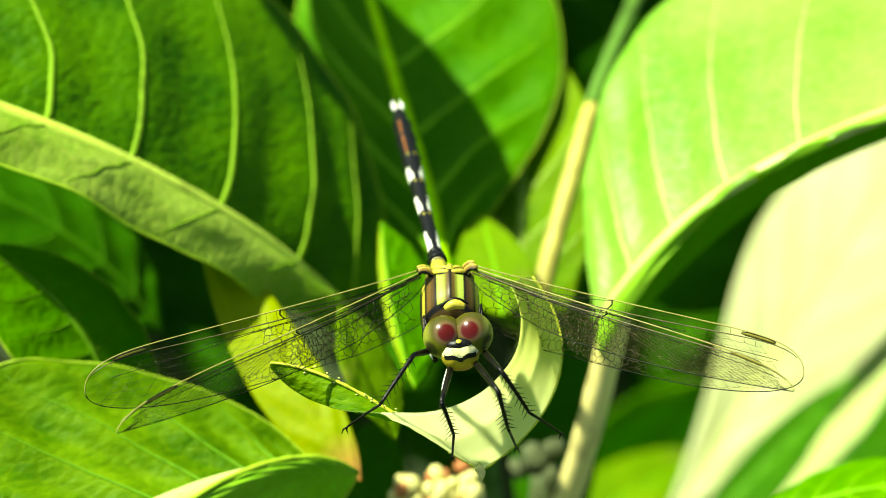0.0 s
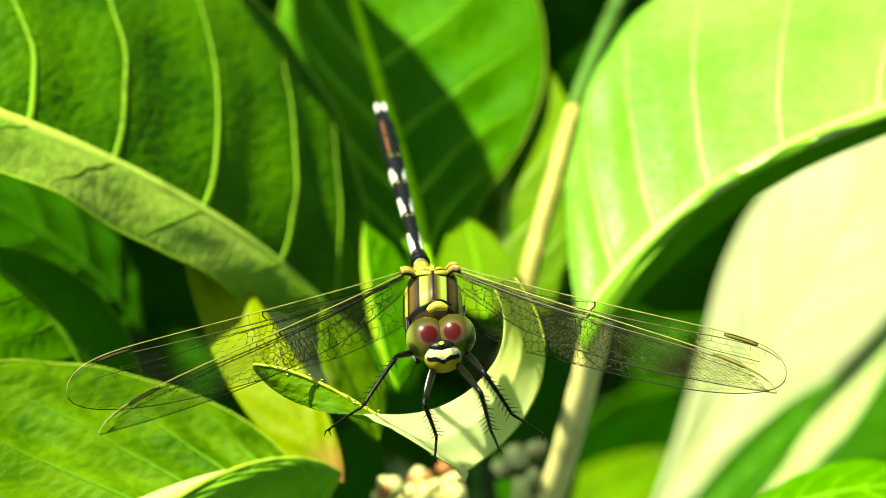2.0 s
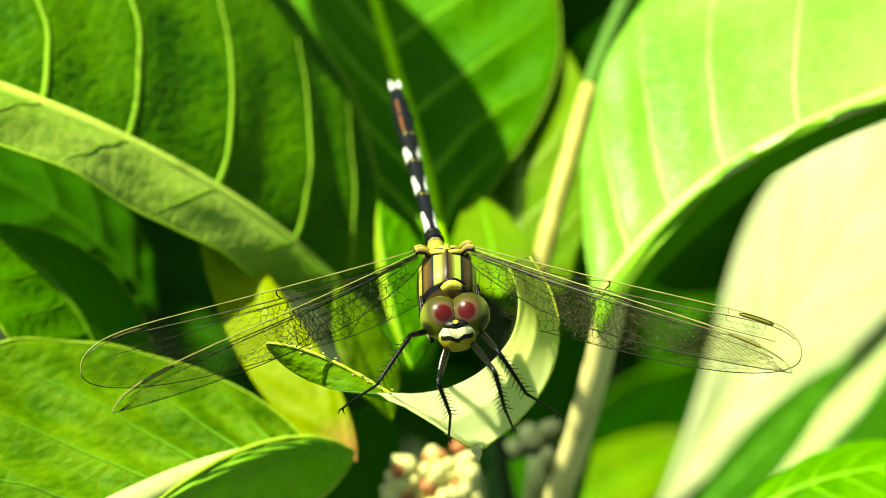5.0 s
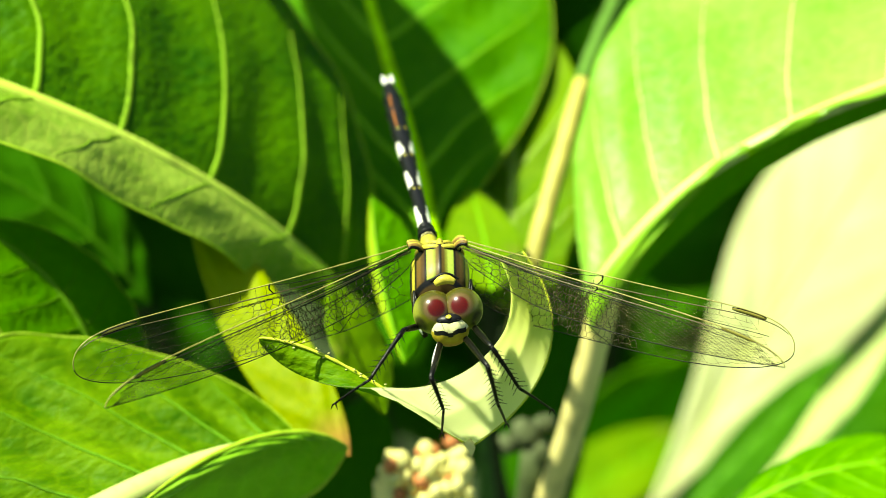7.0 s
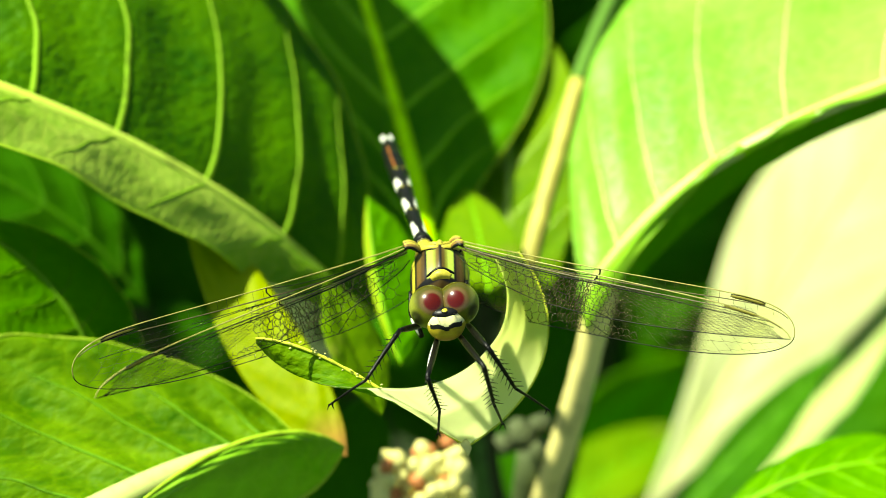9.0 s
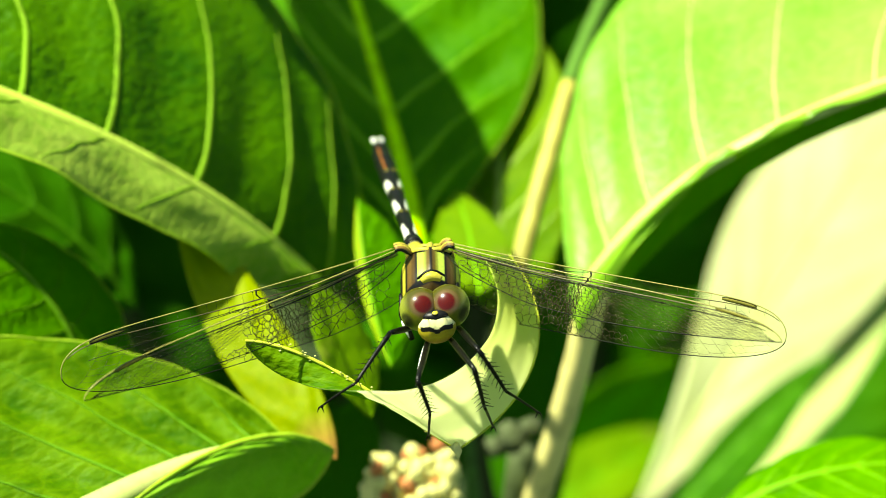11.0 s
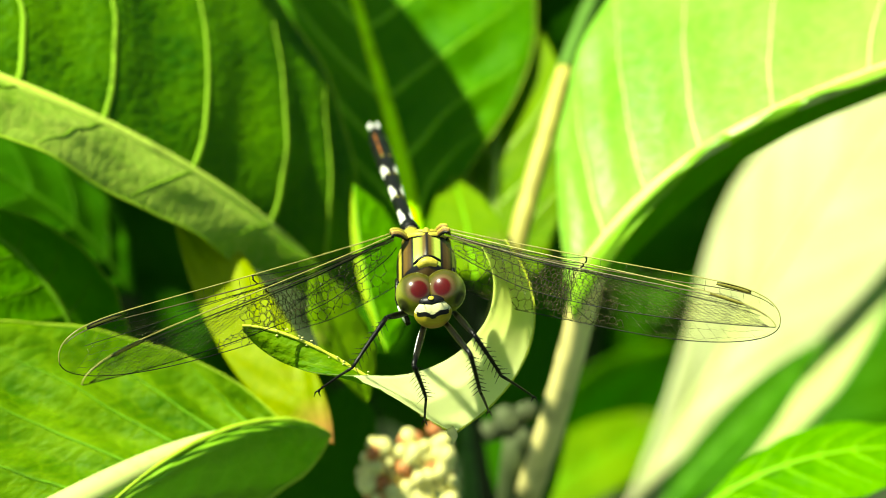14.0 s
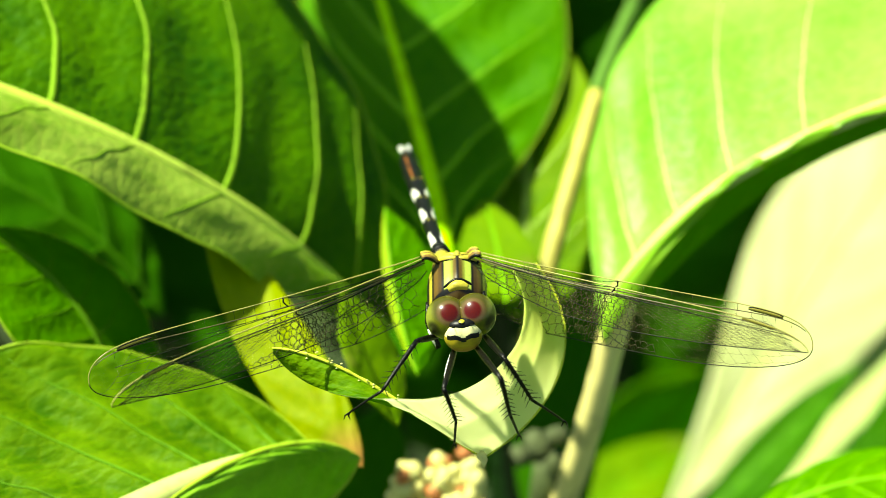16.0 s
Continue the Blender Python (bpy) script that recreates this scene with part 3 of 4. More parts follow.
leaf("leaf", shrub,
     [(-0.00524, 0.01108, -0.03081), (-0.00714, 0.01441, -0.02705), (-0.00906, 0.01712, -0.02434), (-0.01172, 0.02283, -0.02046)],
     [(-0.00524, 0.01108, -0.03081), (-0.01005, 0.00964, -0.02530), (-0.01255, 0.01293, -0.02161), (-0.01172, 0.02283, -0.02046)],
     [(-0.00524, 0.01108, -0.03081), (-0.00314, 0.01856, -0.02985), (-0.00477, 0.02345, -0.02539), (-0.01172, 0.02283, -0.02046)],
     LEAF_OLIVE, VEIN_GREEN, "narrow olive leaf behind the perch", 0.05, 0.0, 7, 0.25, 0.0, 0.00015, 0.0005, 23, 40, 12, 0.00035, ())
# small leaves behind the perch
leaf("leaf", shrub,
     [(-0.00313, 0.02017, -0.03014), (-0.00538, 0.02480, -0.02625), (-0.00678, 0.03068, -0.02222), (-0.00738, 0.03953, -0.01906)],
     [(-0.00313, 0.02017, -0.03014), (-0.00641, 0.02448, -0.02681), (-0.00839, 0.03188, -0.02218), (-0.00738, 0.03953, -0.01906)],
     [(-0.00313, 0.02017, -0.03014), (0.00218, 0.02901, -0.02889), (0.00017, 0.03805, -0.02346), (-0.00738, 0.03953, -0.01906)],
     LEAF_DEEP, VEIN_GREEN, "small fresh green leaf with a yellow margin", 0.05, -0.0002, 6, 0.3, 0.0003, 0.0002, 0.0003, 13, 40, 12, 0.0003, (), second=LEAF_LIME)
leaf("leaf", shrub,
     [(0.00724, 0.03664, -0.03054), (0.00701, 0.04177, -0.02965), (0.00641, 0.04731, -0.02805), (0.00480, 0.05678, -0.02766)],
     [(0.00724, 0.03664, -0.03054), (0.00112, 0.04244, -0.03250), (-0.00029, 0.05113, -0.02944), (0.00480, 0.05678, -0.02766)],
     [(0.00724, 0.03664, -0.03054), (0.01271, 0.03766, -0.02877), (0.01226, 0.04542, -0.02534), (0.00480, 0.05678, -0.02766)],
     LEAF_OLIVE, VEIN_GREEN, "small fresh green leaf", 0.05, 0.0, 6, 0.3, 0.0003, 0.0002, 0.0003, 14, 40, 12, 0.0003, ())
leaf("leaf", shrub,
     [(0.01658, 0.13224, -0.14495), (0.02748, 0.13970, -0.14004), (0.03680, 0.14939, -0.13925), (0.05481, 0.16249, -0.14057)],
     [(0.01658, 0.13224, -0.14495), (0.02136, 0.14777, -0.13805), (0.03306, 0.16089, -0.13533), (0.05481, 0.16249, -0.14057)],
     [(0.01658, 0.13224, -0.14495), (0.03553, 0.13172, -0.14186), (0.04489, 0.14238, -0.13939), (0.05481, 0.16249, -0.14057)],
     LEAF_OLIVE, VEIN_GREEN, "soft green leaf low in the shrub", 0.05, 0.0002, 6, 0.3, 0.0006, 0.0002, 0.0005, 15)
leaf("leaf", shrub,
     [(0.02518, 0.16577, -0.16288), (0.03467, 0.17322, -0.15397), (0.04326, 0.18061, -0.14918), (0.05489, 0.19320, -0.14337)],
     [(0.02518, 0.16577, -0.16288), (0.02424, 0.15973, -0.14134), (0.02901, 0.17035, -0.13094), (0.05489, 0.19320, -0.14337)],
     [(0.02518, 0.16577, -0.16288), (0.04853, 0.18578, -0.17221), (0.05962, 0.20008, -0.16744), (0.05489, 0.19320, -0.14337)],
     LEAF_MID, VEIN_DEEP, "soft dark green leaf low in the shrub", 0.05, 0.0002, 6, 0.3, 0.0006, 0.0002, 0.0005, 20)

# the perch: a curled leaf whose tip hooks forward
perch = leaf("perch_leaf", shrub,
     [(0.00784, 0.00331, -0.00550), (0.01250, -0.00170, -0.01099), (0.00755, -0.01132, -0.01257), (0.00063, -0.01430, -0.01295), (-0.00347, -0.01366, -0.01171), (-0.01129, -0.00948, -0.01060), (-0.01678, -0.00685, -0.00915)],
     [(0.00916, 0.00606, -0.00674), (0.01550, 0.00292, -0.01396), (0.01081, -0.00764, -0.01613), (0.00379, -0.01203, -0.01811), (-0.00116, -0.01201, -0.01478), (-0.00961, -0.00893, -0.00770), (-0.01678, -0.00674, -0.00896)],
     [(0.00666, 0.00057, -0.00426), (0.01024, -0.00604, -0.00754), (0.00441, -0.01602, -0.00836), (-0.00244, -0.01708, -0.00785), (-0.00566, -0.01506, -0.00919), (-0.01311, -0.00831, -0.01453), (-0.01675, -0.00624, -0.01008)],
     PERCH_MINT, VEIN_PALE, "curled pale green leaf tip that carries the dragonfly", 0.02, 0.0, 6, 0.2, 0.0, 0.0002, 0.00020, 16, 96, 16,
     0.0003, ())
# the left part gets a darker green that paints in its shade
perch.data.materials.append(LEAF_MOTTLED)
for k in range(2 * 96 * 32):
    if k // 64 > 60:
        perch.data.polygons[k].material_index = 1
rim_rnd = random.Random(3)
RIM_PATH = [(0.00385, -0.01222, -0.01804), (-0.00116, -0.01220, -0.01471), (-0.00960, -0.00913, -0.00763), (-0.01681, -0.00691, -0.00885)]
tube_part("leaf_rim", [bez(RIM_PATH, i / 60) for i in range(61)],
          [(0.00010 + 0.00007 * math.sin(i / 60 * 3.1)) * rim_rnd.uniform(0.8, 1.25) for i in range(61)], RIM_LIME, perch, "", 8)
tube_part("leaf_rim", [bez([(0.00368, -0.01222, -0.01804), (0.01075, -0.00783, -0.01606), (0.01548, 0.00275, -0.01385), (0.00915, 0.00589, -0.00664)], i / 40) for i in range(41)],
          [0.00009 * rim_rnd.uniform(0.8, 1.3) for i in range(41)], RIM_LIME, perch, "", 8)
for k in range(34):
    q = bez(RIM_PATH, 0.02 + 0.9 * rim_rnd.random() ** 1.2) + Vector((rim_rnd.uniform(-0.6, 0.9), -0.17, rim_rnd.uniform(-0.3, 0.5))) * 0.001
    tube_part("pollen_grain", [q, q + Vector((0.00012, 0, 0.00004)), q + Vector((0.00022, 0, 0.00002))], [0.00005, rim_rnd.uniform(0.00005, 0.00011), 0.00004], BUD_CREAM, perch, "", 6)
tube_part("dry_tip", [(0.00340, -0.01215, -0.01714), (0.00356, -0.01237, -0.01752), (0.00384, -0.01266, -0.01799), (0.00379, -0.01299, -0.01856)], [0.0003, 0.0005, 0.00035, 0.00008], BUD_CREAM, perch, "whitish dried leaf tip", 9)

# unseen leaves added overhead to throw shade on the middle leaf and on the left
OVER = TO_SUN * 0.08
leaf("leaf", shrub,
     [Vector(p) + OVER for p in ((0.00597, 0.05358, -0.03251), (-0.00036, 0.05978, -0.02602), (-0.00936, 0.07456, -0.01682), (-0.01911, 0.09401, -0.00369))],
     [Vector(p) + OVER for p in ((0.00597, 0.05358, -0.03251), (-0.00784, 0.05589, -0.03265), (-0.02153, 0.07604, -0.01443), (-0.02059, 0.09429, -0.00323))],
     [Vector(p) + OVER for p in ((0.00597, 0.05358, -0.03251), (0.01511, 0.05937, -0.02656), (0.00339, 0.07645, -0.01352), (-0.01911, 0.09401, -0.00369))],
     LEAF_DEEP, VEIN_DEEP, "unseen dark green leaf added overhead to cast shade", 0.05, 0.0004, 7, 0.25, 0.0009, 0.0003, 0.0002, 17)
OVER = TO_SUN * 0.10
leaf("leaf", shrub,
     [Vector(p) + OVER for p in ((-0.03101, 0.03957, -0.04669), (-0.03460, 0.04573, -0.03631), (-0.03783, 0.05080, -0.02777), (-0.04391, 0.05588, -0.01925))],
     [Vector(p) + OVER for p in ((-0.03101, 0.03957, -0.04669), (-0.03813, 0.04284, -0.04122), (-0.04174, 0.05081, -0.02779), (-0.04391, 0.05588, -0.01925))],
     [Vector(p) + OVER for p in ((-0.03101, 0.03957, -0.04669), (-0.02678, 0.04426, -0.03872), (-0.03003, 0.05223, -0.02529), (-0.04391, 0.05588, -0.01925))],
     LEAF_DEEP, VEIN_DEEP, "unseen dark green leaf added overhead to cast shade", 0.05, 0.0004, 7, 0.25, 0.0009, 0.0003, 0.0002, 19)

# stems
def stem(name, pts, r0, r1, mat, label):
    n = 24
    rnd = random.Random(len(label))
    rad = [(r0 + (r1 - r0) * i / n) * (1 + 0.025 * math.sin(i * 1.3 + rnd.random())) for i in range(n + 1)]
    return tube_part(name, [bez(pts, i / n) for i in range(n + 1)], rad, mat, shrub, label, 12)
stem("petiole", [(0.01021, 0.03894, -0.03855), (0.01245, 0.04419, -0.02947), (0.01534, 0.05260, -0.02290), (0.01925, 0.06548, -0.01659)], 0.0014, 0.0011, STEM_YELLOW, "sunlit yellow petiole")
stem("petiole", [(0.01925, 0.06548, -0.01659), (0.02095, 0.07222, -0.01492), (0.02433, 0.08308, -0.01409), (0.02977, 0.10265, -0.01221)], 0.0011, 0.0011, STEM_DARK_GREEN, "mossy green upper petiole")
stem("petiole", [(0.01480, 0.03825, -0.06421), (0.01775, 0.03257, -0.04631), (0.01909, 0.03260, -0.03839), (0.02053, 0.03202, -0.02757)], 0.0017, 0.0017, STEM_TAN, "tan petiole of the bright leaf")
stem("main_stem", [(0.01132, 0.02887, -0.25999), (0.01127, 0.05193, -0.16005), (0.01227, 0.04377, -0.09418), (0.01337, 0.04006, -0.05661)], 0.0065, 0.0020, STEM_GREY, "grey-green main stem")
stem("shoot", [(-0.00660, 0.04771, -0.08737), (-0.00804, 0.04846, -0.07607), (-0.00827, 0.04829, -0.06636), (-0.00693, 0.04700, -0.05260)], 0.0035, 0.0004, STEM_GREEN, "dark green side shoot")
stem("shoot", [(0.00800, 0.05084, -0.08594), (0.00765, 0.05084, -0.07795), (0.00739, 0.05075, -0.07011), (0.00668, 0.05133, -0.06110)], 0.0022, 0.0006, STEM_GREEN, "dark green side shoot")

for k, (place, r) in enumerate((((0.01226, 0.04148, -0.05486), 0.0019), ((0.01016, 0.04236, -0.05731), 0.0014), ((0.01433, 0.04039, -0.05275), 0.0013), ((0.01372, 0.04036, -0.05673), 0.0015))):
    node = [Vector(place) + Vector((0.0006 * math.sin(j + k), 0, -0.6 * r + 1.2 * r * j / 8)) for j in range(9)]
    tube_part("stem_node", node, [r * (0.35 + 0.65 * math.sin((j + 0.8) / 9.6 * math.pi)) for j in range(9)], NODE_GREY, shrub, "grey-green knob on the stem", 12)


def bud(place, r, mat, label, seed):
    rnd = random.Random(seed)
    verts, faces = [], []
    rows, cols = 8, 12
    for i in range(rows + 1):
        th = math.pi * i / rows
        for k in range(cols):
            ph = 2 * math.pi * k / cols
            rr = r * (1 + 0.12 * math.cos(5 * ph) * math.sin(th) + rnd.uniform(-0.05, 0.05))
            verts.append((rr * math.sin(th) * math.cos(ph), rr * math.sin(th) * math.sin(ph), 1.25 * rr * math.cos(th)))
    for i in range(rows):
        for k in range(cols):
            a, b = i * cols + k, i * cols + (k + 1) % cols
            faces.append((a, b, b + cols, a + cols))
    ob = part("bud", mesh_of("bud", verts, faces), mat, shrub, label)
    ob.location = place
    ob.rotation_euler = (rnd.uniform(-0.6, 0.6), rnd.uniform(-0.6, 0.6), rnd.uniform(0, 6))
    return ob


bud_rnd = random.Random(11)
MIDST, ACROSS, DOWN = Vector((-0.00094, 0.02372, -0.04963)), Vector((1, 0, 0)), Vector((0, -0.5, -0.866))
for k in range(120):
    place = MIDST + ACROSS * bud_rnd.uniform(-0.0056, 0.0056) + DOWN * bud_rnd.uniform(-0.0030, 0.0052) + Vector((0, bud_rnd.uniform(-0.001, 0.002), 0))
    mat = BUD_PINK if k % 5 == 3 else BUD_CREAM
    bud(place, bud_rnd.uniform(0.0006, 0.0009) if mat is BUD_PINK else bud_rnd.uniform(0.0006, 0.0012), mat, "cream flower bud" if mat is BUD_CREAM else "reddish flower bud", k)
for place, r in (((0.01217, 0.05459, -0.06344), 0.0007), ((0.00256, 0.03562, -0.05231), 0.0010)):
    bud(place, r, BUD_PINK, "reddish flower bud", 40)

# deeper leaves of the shrub, their shade put into the dark green
rnd = random.Random(5)
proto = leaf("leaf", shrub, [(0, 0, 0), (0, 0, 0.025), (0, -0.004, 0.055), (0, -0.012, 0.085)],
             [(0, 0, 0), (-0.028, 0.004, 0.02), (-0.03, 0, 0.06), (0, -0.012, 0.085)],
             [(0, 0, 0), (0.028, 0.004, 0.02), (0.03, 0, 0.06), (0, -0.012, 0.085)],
             LEAF_SHADE, VEIN_DEEP, "leaf deep in the shrub with shade in its colour", 0.06, 0.0006, 7, 0.3, 0.001, 0.0003, 0.0008, 21, 24, 8)
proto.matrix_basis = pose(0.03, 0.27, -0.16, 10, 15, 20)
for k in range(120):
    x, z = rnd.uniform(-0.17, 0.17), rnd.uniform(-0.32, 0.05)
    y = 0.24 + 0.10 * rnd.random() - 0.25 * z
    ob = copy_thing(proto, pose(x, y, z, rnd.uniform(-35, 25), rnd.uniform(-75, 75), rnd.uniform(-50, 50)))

# the shrub's wood: a trunk from the soil and limbs among the deeper leaves
FOOT = Vector((0.05, 0.24, -0.77))
CROTCH = Vector((0.03, 0.25, -0.36))
stem("trunk", [FOOT, FOOT + Vector((0.02, 0.01, 0.14)), CROTCH + Vector((0.01, 0.0, -0.12)), CROTCH], 0.013, 0.008, STEM_BROWN, "dark woody trunk rising from the soil")
low = Vector((0.01132, 0.02887, -0.25999))
stem("limb", [CROTCH, CROTCH.lerp(low, 0.4) + Vector((0, 0, 0.02)), CROTCH.lerp(low, 0.8) - Vector((0, 0, 0.02)), low], 0.0075, 0.0066, STEM_BROWN, "dark woody limb")
for k in range(9):
    a = -1.3 + 2.6 * k / 8
    tip = Vector((0.16 * math.sin(a), 0.30 + 0.03 * math.cos(3 * a), -0.02 - 0.14 * abs(math.sin(a * 1.7))))
    stem("limb", [CROTCH, CROTCH.lerp(tip, 0.35) + Vector((0.02 * math.sin(a), 0.02, -0.02)), CROTCH.lerp(tip, 0.7) + Vector((0.02 * math.sin(a), 0.01, 0)), tip], 0.006, 0.0015, STEM_BROWN, "dark woody limb")

# ground far below
G = []
F = []
ng = 40
for i in range(ng + 1):
    for j in range(ng + 1):
        u, v = (i / ng * 2 - 1), (j / ng * 2 - 1)
        x, y = 300 * u * abs(u) ** 2, 300 * v * abs(v) ** 2
        G.append((x, y, -0.75 + 0.03 * noise.noise(Vector((x * 2, y * 2, 0)))))
for i in range(ng):
    for j in range(ng):
        a = i * (ng + 1) + j
        F.append((a, a + ng + 1, a + ng + 2, a + 1))
ground = new("ground", mesh_of("ground", G, F))
ground.data.materials.append(SOIL)
tagged(ground, "dark mossy soil under the shrub", "ground", "", "structure")

# ---- the dragonfly ----
mm = 0.001
BODY = Vector((0.00079, -0.00006, -0.00510))
dragonfly = tagged(new("dragonfly"), "yellow-green and black dragonfly with clear wings on a leaf tip", "dragonfly")
dragonfly.location = BODY


def in_body(p):
    return Vector(p) - BODY


def grid_mesh(name, fn, nu, nv, colour=None, wrap=True):
    """A closed skin from fn(u, v): u from end to end, v round. colour(p, u, v) gives its markings."""
    verts, faces, cols = [], [], []
    for i in range(nu + 1):
        for k in range(nv):
            p = Vector(fn(i / nu, k / nv))
            verts.append(p)
            if colour:
                cols.append((*colour(p, i / nu, k / nv), 1.0))
    for i in range(nu):
        for k in range(nv):
            a, b = i * nv + k, i * nv + (k + 1) % nv
            faces.append((a, b, b + nv, a + nv))
    faces.append(tuple(range(nv))[::-1])
    faces.append(tuple(range(nu * nv, (nu + 1) * nv)))
    me = mesh_of(name, verts, faces)
    if colour:
        at = me.color_attributes.new("marks", "FLOAT_COLOR", "POINT")
        at.data.foreach_set("color", np.array(cols, dtype=np.float32).ravel())
    return me


def ellipsoid(name, c, r, nu, nv, colour=None, squash=None):
    def fn(u, v):
        th, ph = math.pi * (0.002 + 0.996 * u), 2 * math.pi * v
        p = Vector((r[0] * math.sin(th) * math.cos(ph), r[1] * math.sin(th) * math.sin(ph), r[2] * math.cos(th)))
        if squash:
            p = squash(p)
        return p + Vector(c)
    return grid_mesh(name, fn, nu, nv, colour)


GREEN, YELLOW, BROWN, INK, IVORY = (0.22, 0.30, 0.03), (0.40, 0.36, 0.035), (0.055, 0.034, 0.008), (0.005, 0.005, 0.005), (0.78, 0.74, 0.34)


def smooth(a, b, x):
    t = max(0.0, min(1.0, (x - a) / (b - a)))
    return t * t * (3 - 2 * t)


def blend(c, d, f):
    return tuple(x * (1 - f) + y * f for x, y in zip(c, d))


# thorax: x across, y to the tail, z up
def thorax_shape(u, v):
    y = (-4.4 + 7.0 * u) * mm
    w = 2.85 * max(0.0, 1 - abs(2 * u - 1.0) ** 4.2) ** 0.5 * mm + 0.12 * mm
    h = w * 1.16
    a = 2 * math.pi * v
    x, z = w * math.cos(a), h * math.sin(a)
    z *= 1.0 if z > 0 else 1.15
    z += (-0.5 + 1.0 * math.sin(u * 2.2)) * mm
    z += 0.25 * mm * math.exp(-(x / (0.5 * mm)) ** 2) * (1 if math.sin(a) > 0 else 0)
    return (x, y, z)


LIME = (0.36, 0.46, 0.06)
STRIPES = ((0.15, INK), (0.46, (0.10, 0.065, 0.010)), (0.72, (0.20, 0.22, 0.025)), (1.32, LIME), (1.56, INK), (1.90, (0.06, 0.034, 0.007)), (2.32, (0.11, 0.065, 0.012)), (2.50, INK), (2.76, YELLOW), (9.0, INK))


def thorax_marks(p, u, v):
    x = abs(p.x) / mm
    c = STRIPES[0][1]
    for (edge, _), (_, nxt) in zip(STRIPES, STRIPES[1:]):
        soft = 0.12 if nxt is not INK and nxt is not YELLOW else 0.05
        c = blend(c, nxt, smooth(edge - soft, edge + soft, x))
    if math.sin(2 * math.pi * v) < -0.1:
        c = blend(c, BROWN, 0.8)
    c = blend(c, INK, smooth(0.175, 0.155, u))
    c = blend(c, BROWN, smooth(0.115, 0.095, u))
    if u > 0.66:
        ridge = abs((u - 0.70) * 6.0 - 0.2 - x * 0.55)
        rear = blend(YELLOW, INK, smooth(0.22, 0.34, ridge))
        c = blend(c, rear if x < 2.1 else INK, smooth(0.68, 0.71, u))
    return c


thorax = part("thorax", grid_mesh("thorax", thorax_shape, 150, 220, thorax_marks), CHITIN, dragonfly, "yellow-green thorax with brown and black stripes")
THORAX = Matrix.Translation((-0.0001, 0, -0.0013)) @ pose(0, 0, 0, 7, 0, 1)
thorax.matrix_basis = THORAX
def on_thorax(x, y, lift=0.0):
    u = (y + 4.4) / 7.0
    w = 2.85 * max(0.0, 1 - abs(2 * u - 1.0) ** 4.2) ** 0.5 + 0.12
    a = math.acos(max(-1.0, min(1.0, x / w)))
    return Vector((x, y, w * 1.16 * math.sin(a) - 0.5 + math.sin(u * 2.2) + lift)) * mm


# ridges where the wings are hinged
for sx in (-1, 1):
    for x0, y0, x1, y1, r0, mat in ((0.08, 0.20, 2.0, 1.10, 0.30, HONEY), (0.10, 0.70, 1.7, 1.70, 0.13, BLACK), (0.12, 1.05, 1.5, 2.05, 0.26, HONEY),
                                    (1.5, 0.9, 2.35, 1.5, 0.26, STIGMA), (1.2, 1.75, 2.0, 2.1, 0.22, STIGMA), (0.08, -0.05, 1.9, 0.75, 0.10, BLACK)):
        pts = [on_thorax(sx * (x0 + (x1 - x0) * i / 10), y0 + (y1 - y0) * i / 10 - 0.15 * math.sin(i / 10 * 3.1), 0.06) for i in range(11)]
        tube_part("hinge_plate", pts, [r0 * mm * (0.5 + 0.6 * math.sin((i + 0.5) / 11 * 3.1)) for i in range(11)], mat, thorax, "", 8)
    # little knobs at the wing roots
    for k in range(4):
        q = on_thorax(sx * (1.9 + 0.12 * k), 0.9 + 0.42 * k, 0.05)
        tube_part("root_knob", [q + Vector((0, 0, -0.15)) * mm, q + Vector((sx * 0.1, 0, 0.05)) * mm, q + Vector((sx * 0.25, 0, 0.12)) * mm], [0.16 * mm, 0.2 * mm, 0.1 * mm], HONEY if k % 2 else BLACK, thorax, "", 7)
tube_part("scutellum", [on_thorax(0, 0.45 + 0.2 * i, 0.02 + 0.12 * math.sin(i / 8 * 3.1)) for i in range(9)], [0.33 * mm * math.sin((i + 0.7) / 9.4 * 3.1) for i in range(9)], HONEY, thorax, "yellow ridge between the wings", 8)
rnd = random.Random(8)
hv, hf = [], []
for k in range(110):
    sx = rnd.choice((-1, 1))
    root = Vector((sx * rnd.uniform(0.3, 2.3), rnd.uniform(1.2, 2.6), rnd.uniform(1.7, 2.5))) * mm
    tip = root + Vector((sx * rnd.uniform(0, 0.7), rnd.uniform(-0.3, 0.7), rnd.uniform(0.3, 0.7))) * mm
    a, b = tube([root, root.lerp(tip, 0.5) + Vector((0, 0.06 * mm, 0)), tip], [0.022 * mm, 0.016 * mm, 0.004 * mm], 3)
    hf += [tuple(i + len(hv) for i in f) for f in b]
    hv += a
hairs = part("hair", mesh_of("hair", hv, hf), HAIR, thorax, "fine ochre hairs")
tagged(hairs, kind="stuff")

# head: pivot at the neck
HEAD = in_body((0.00147, -0.00763, -0.00522))
head = part("head", ellipsoid("head", (0, 0.3 * mm, -0.1 * mm), (2.2 * mm, 1.3 * mm, 1.5 * mm), 20, 28, lambda p, u, v: YELLOW), CHITIN, dragonfly,
            "head with large olive eyes, red above, and a yellow face")
head.matrix_basis = Matrix.Translation(HEAD) @ pose(0, 0, 0, 4, -6, 3)


EYE_C, EYE_R = Vector((1.34, 0.15, -0.12)) * mm, Vector((2.05, 2.05, 2.15)) * mm


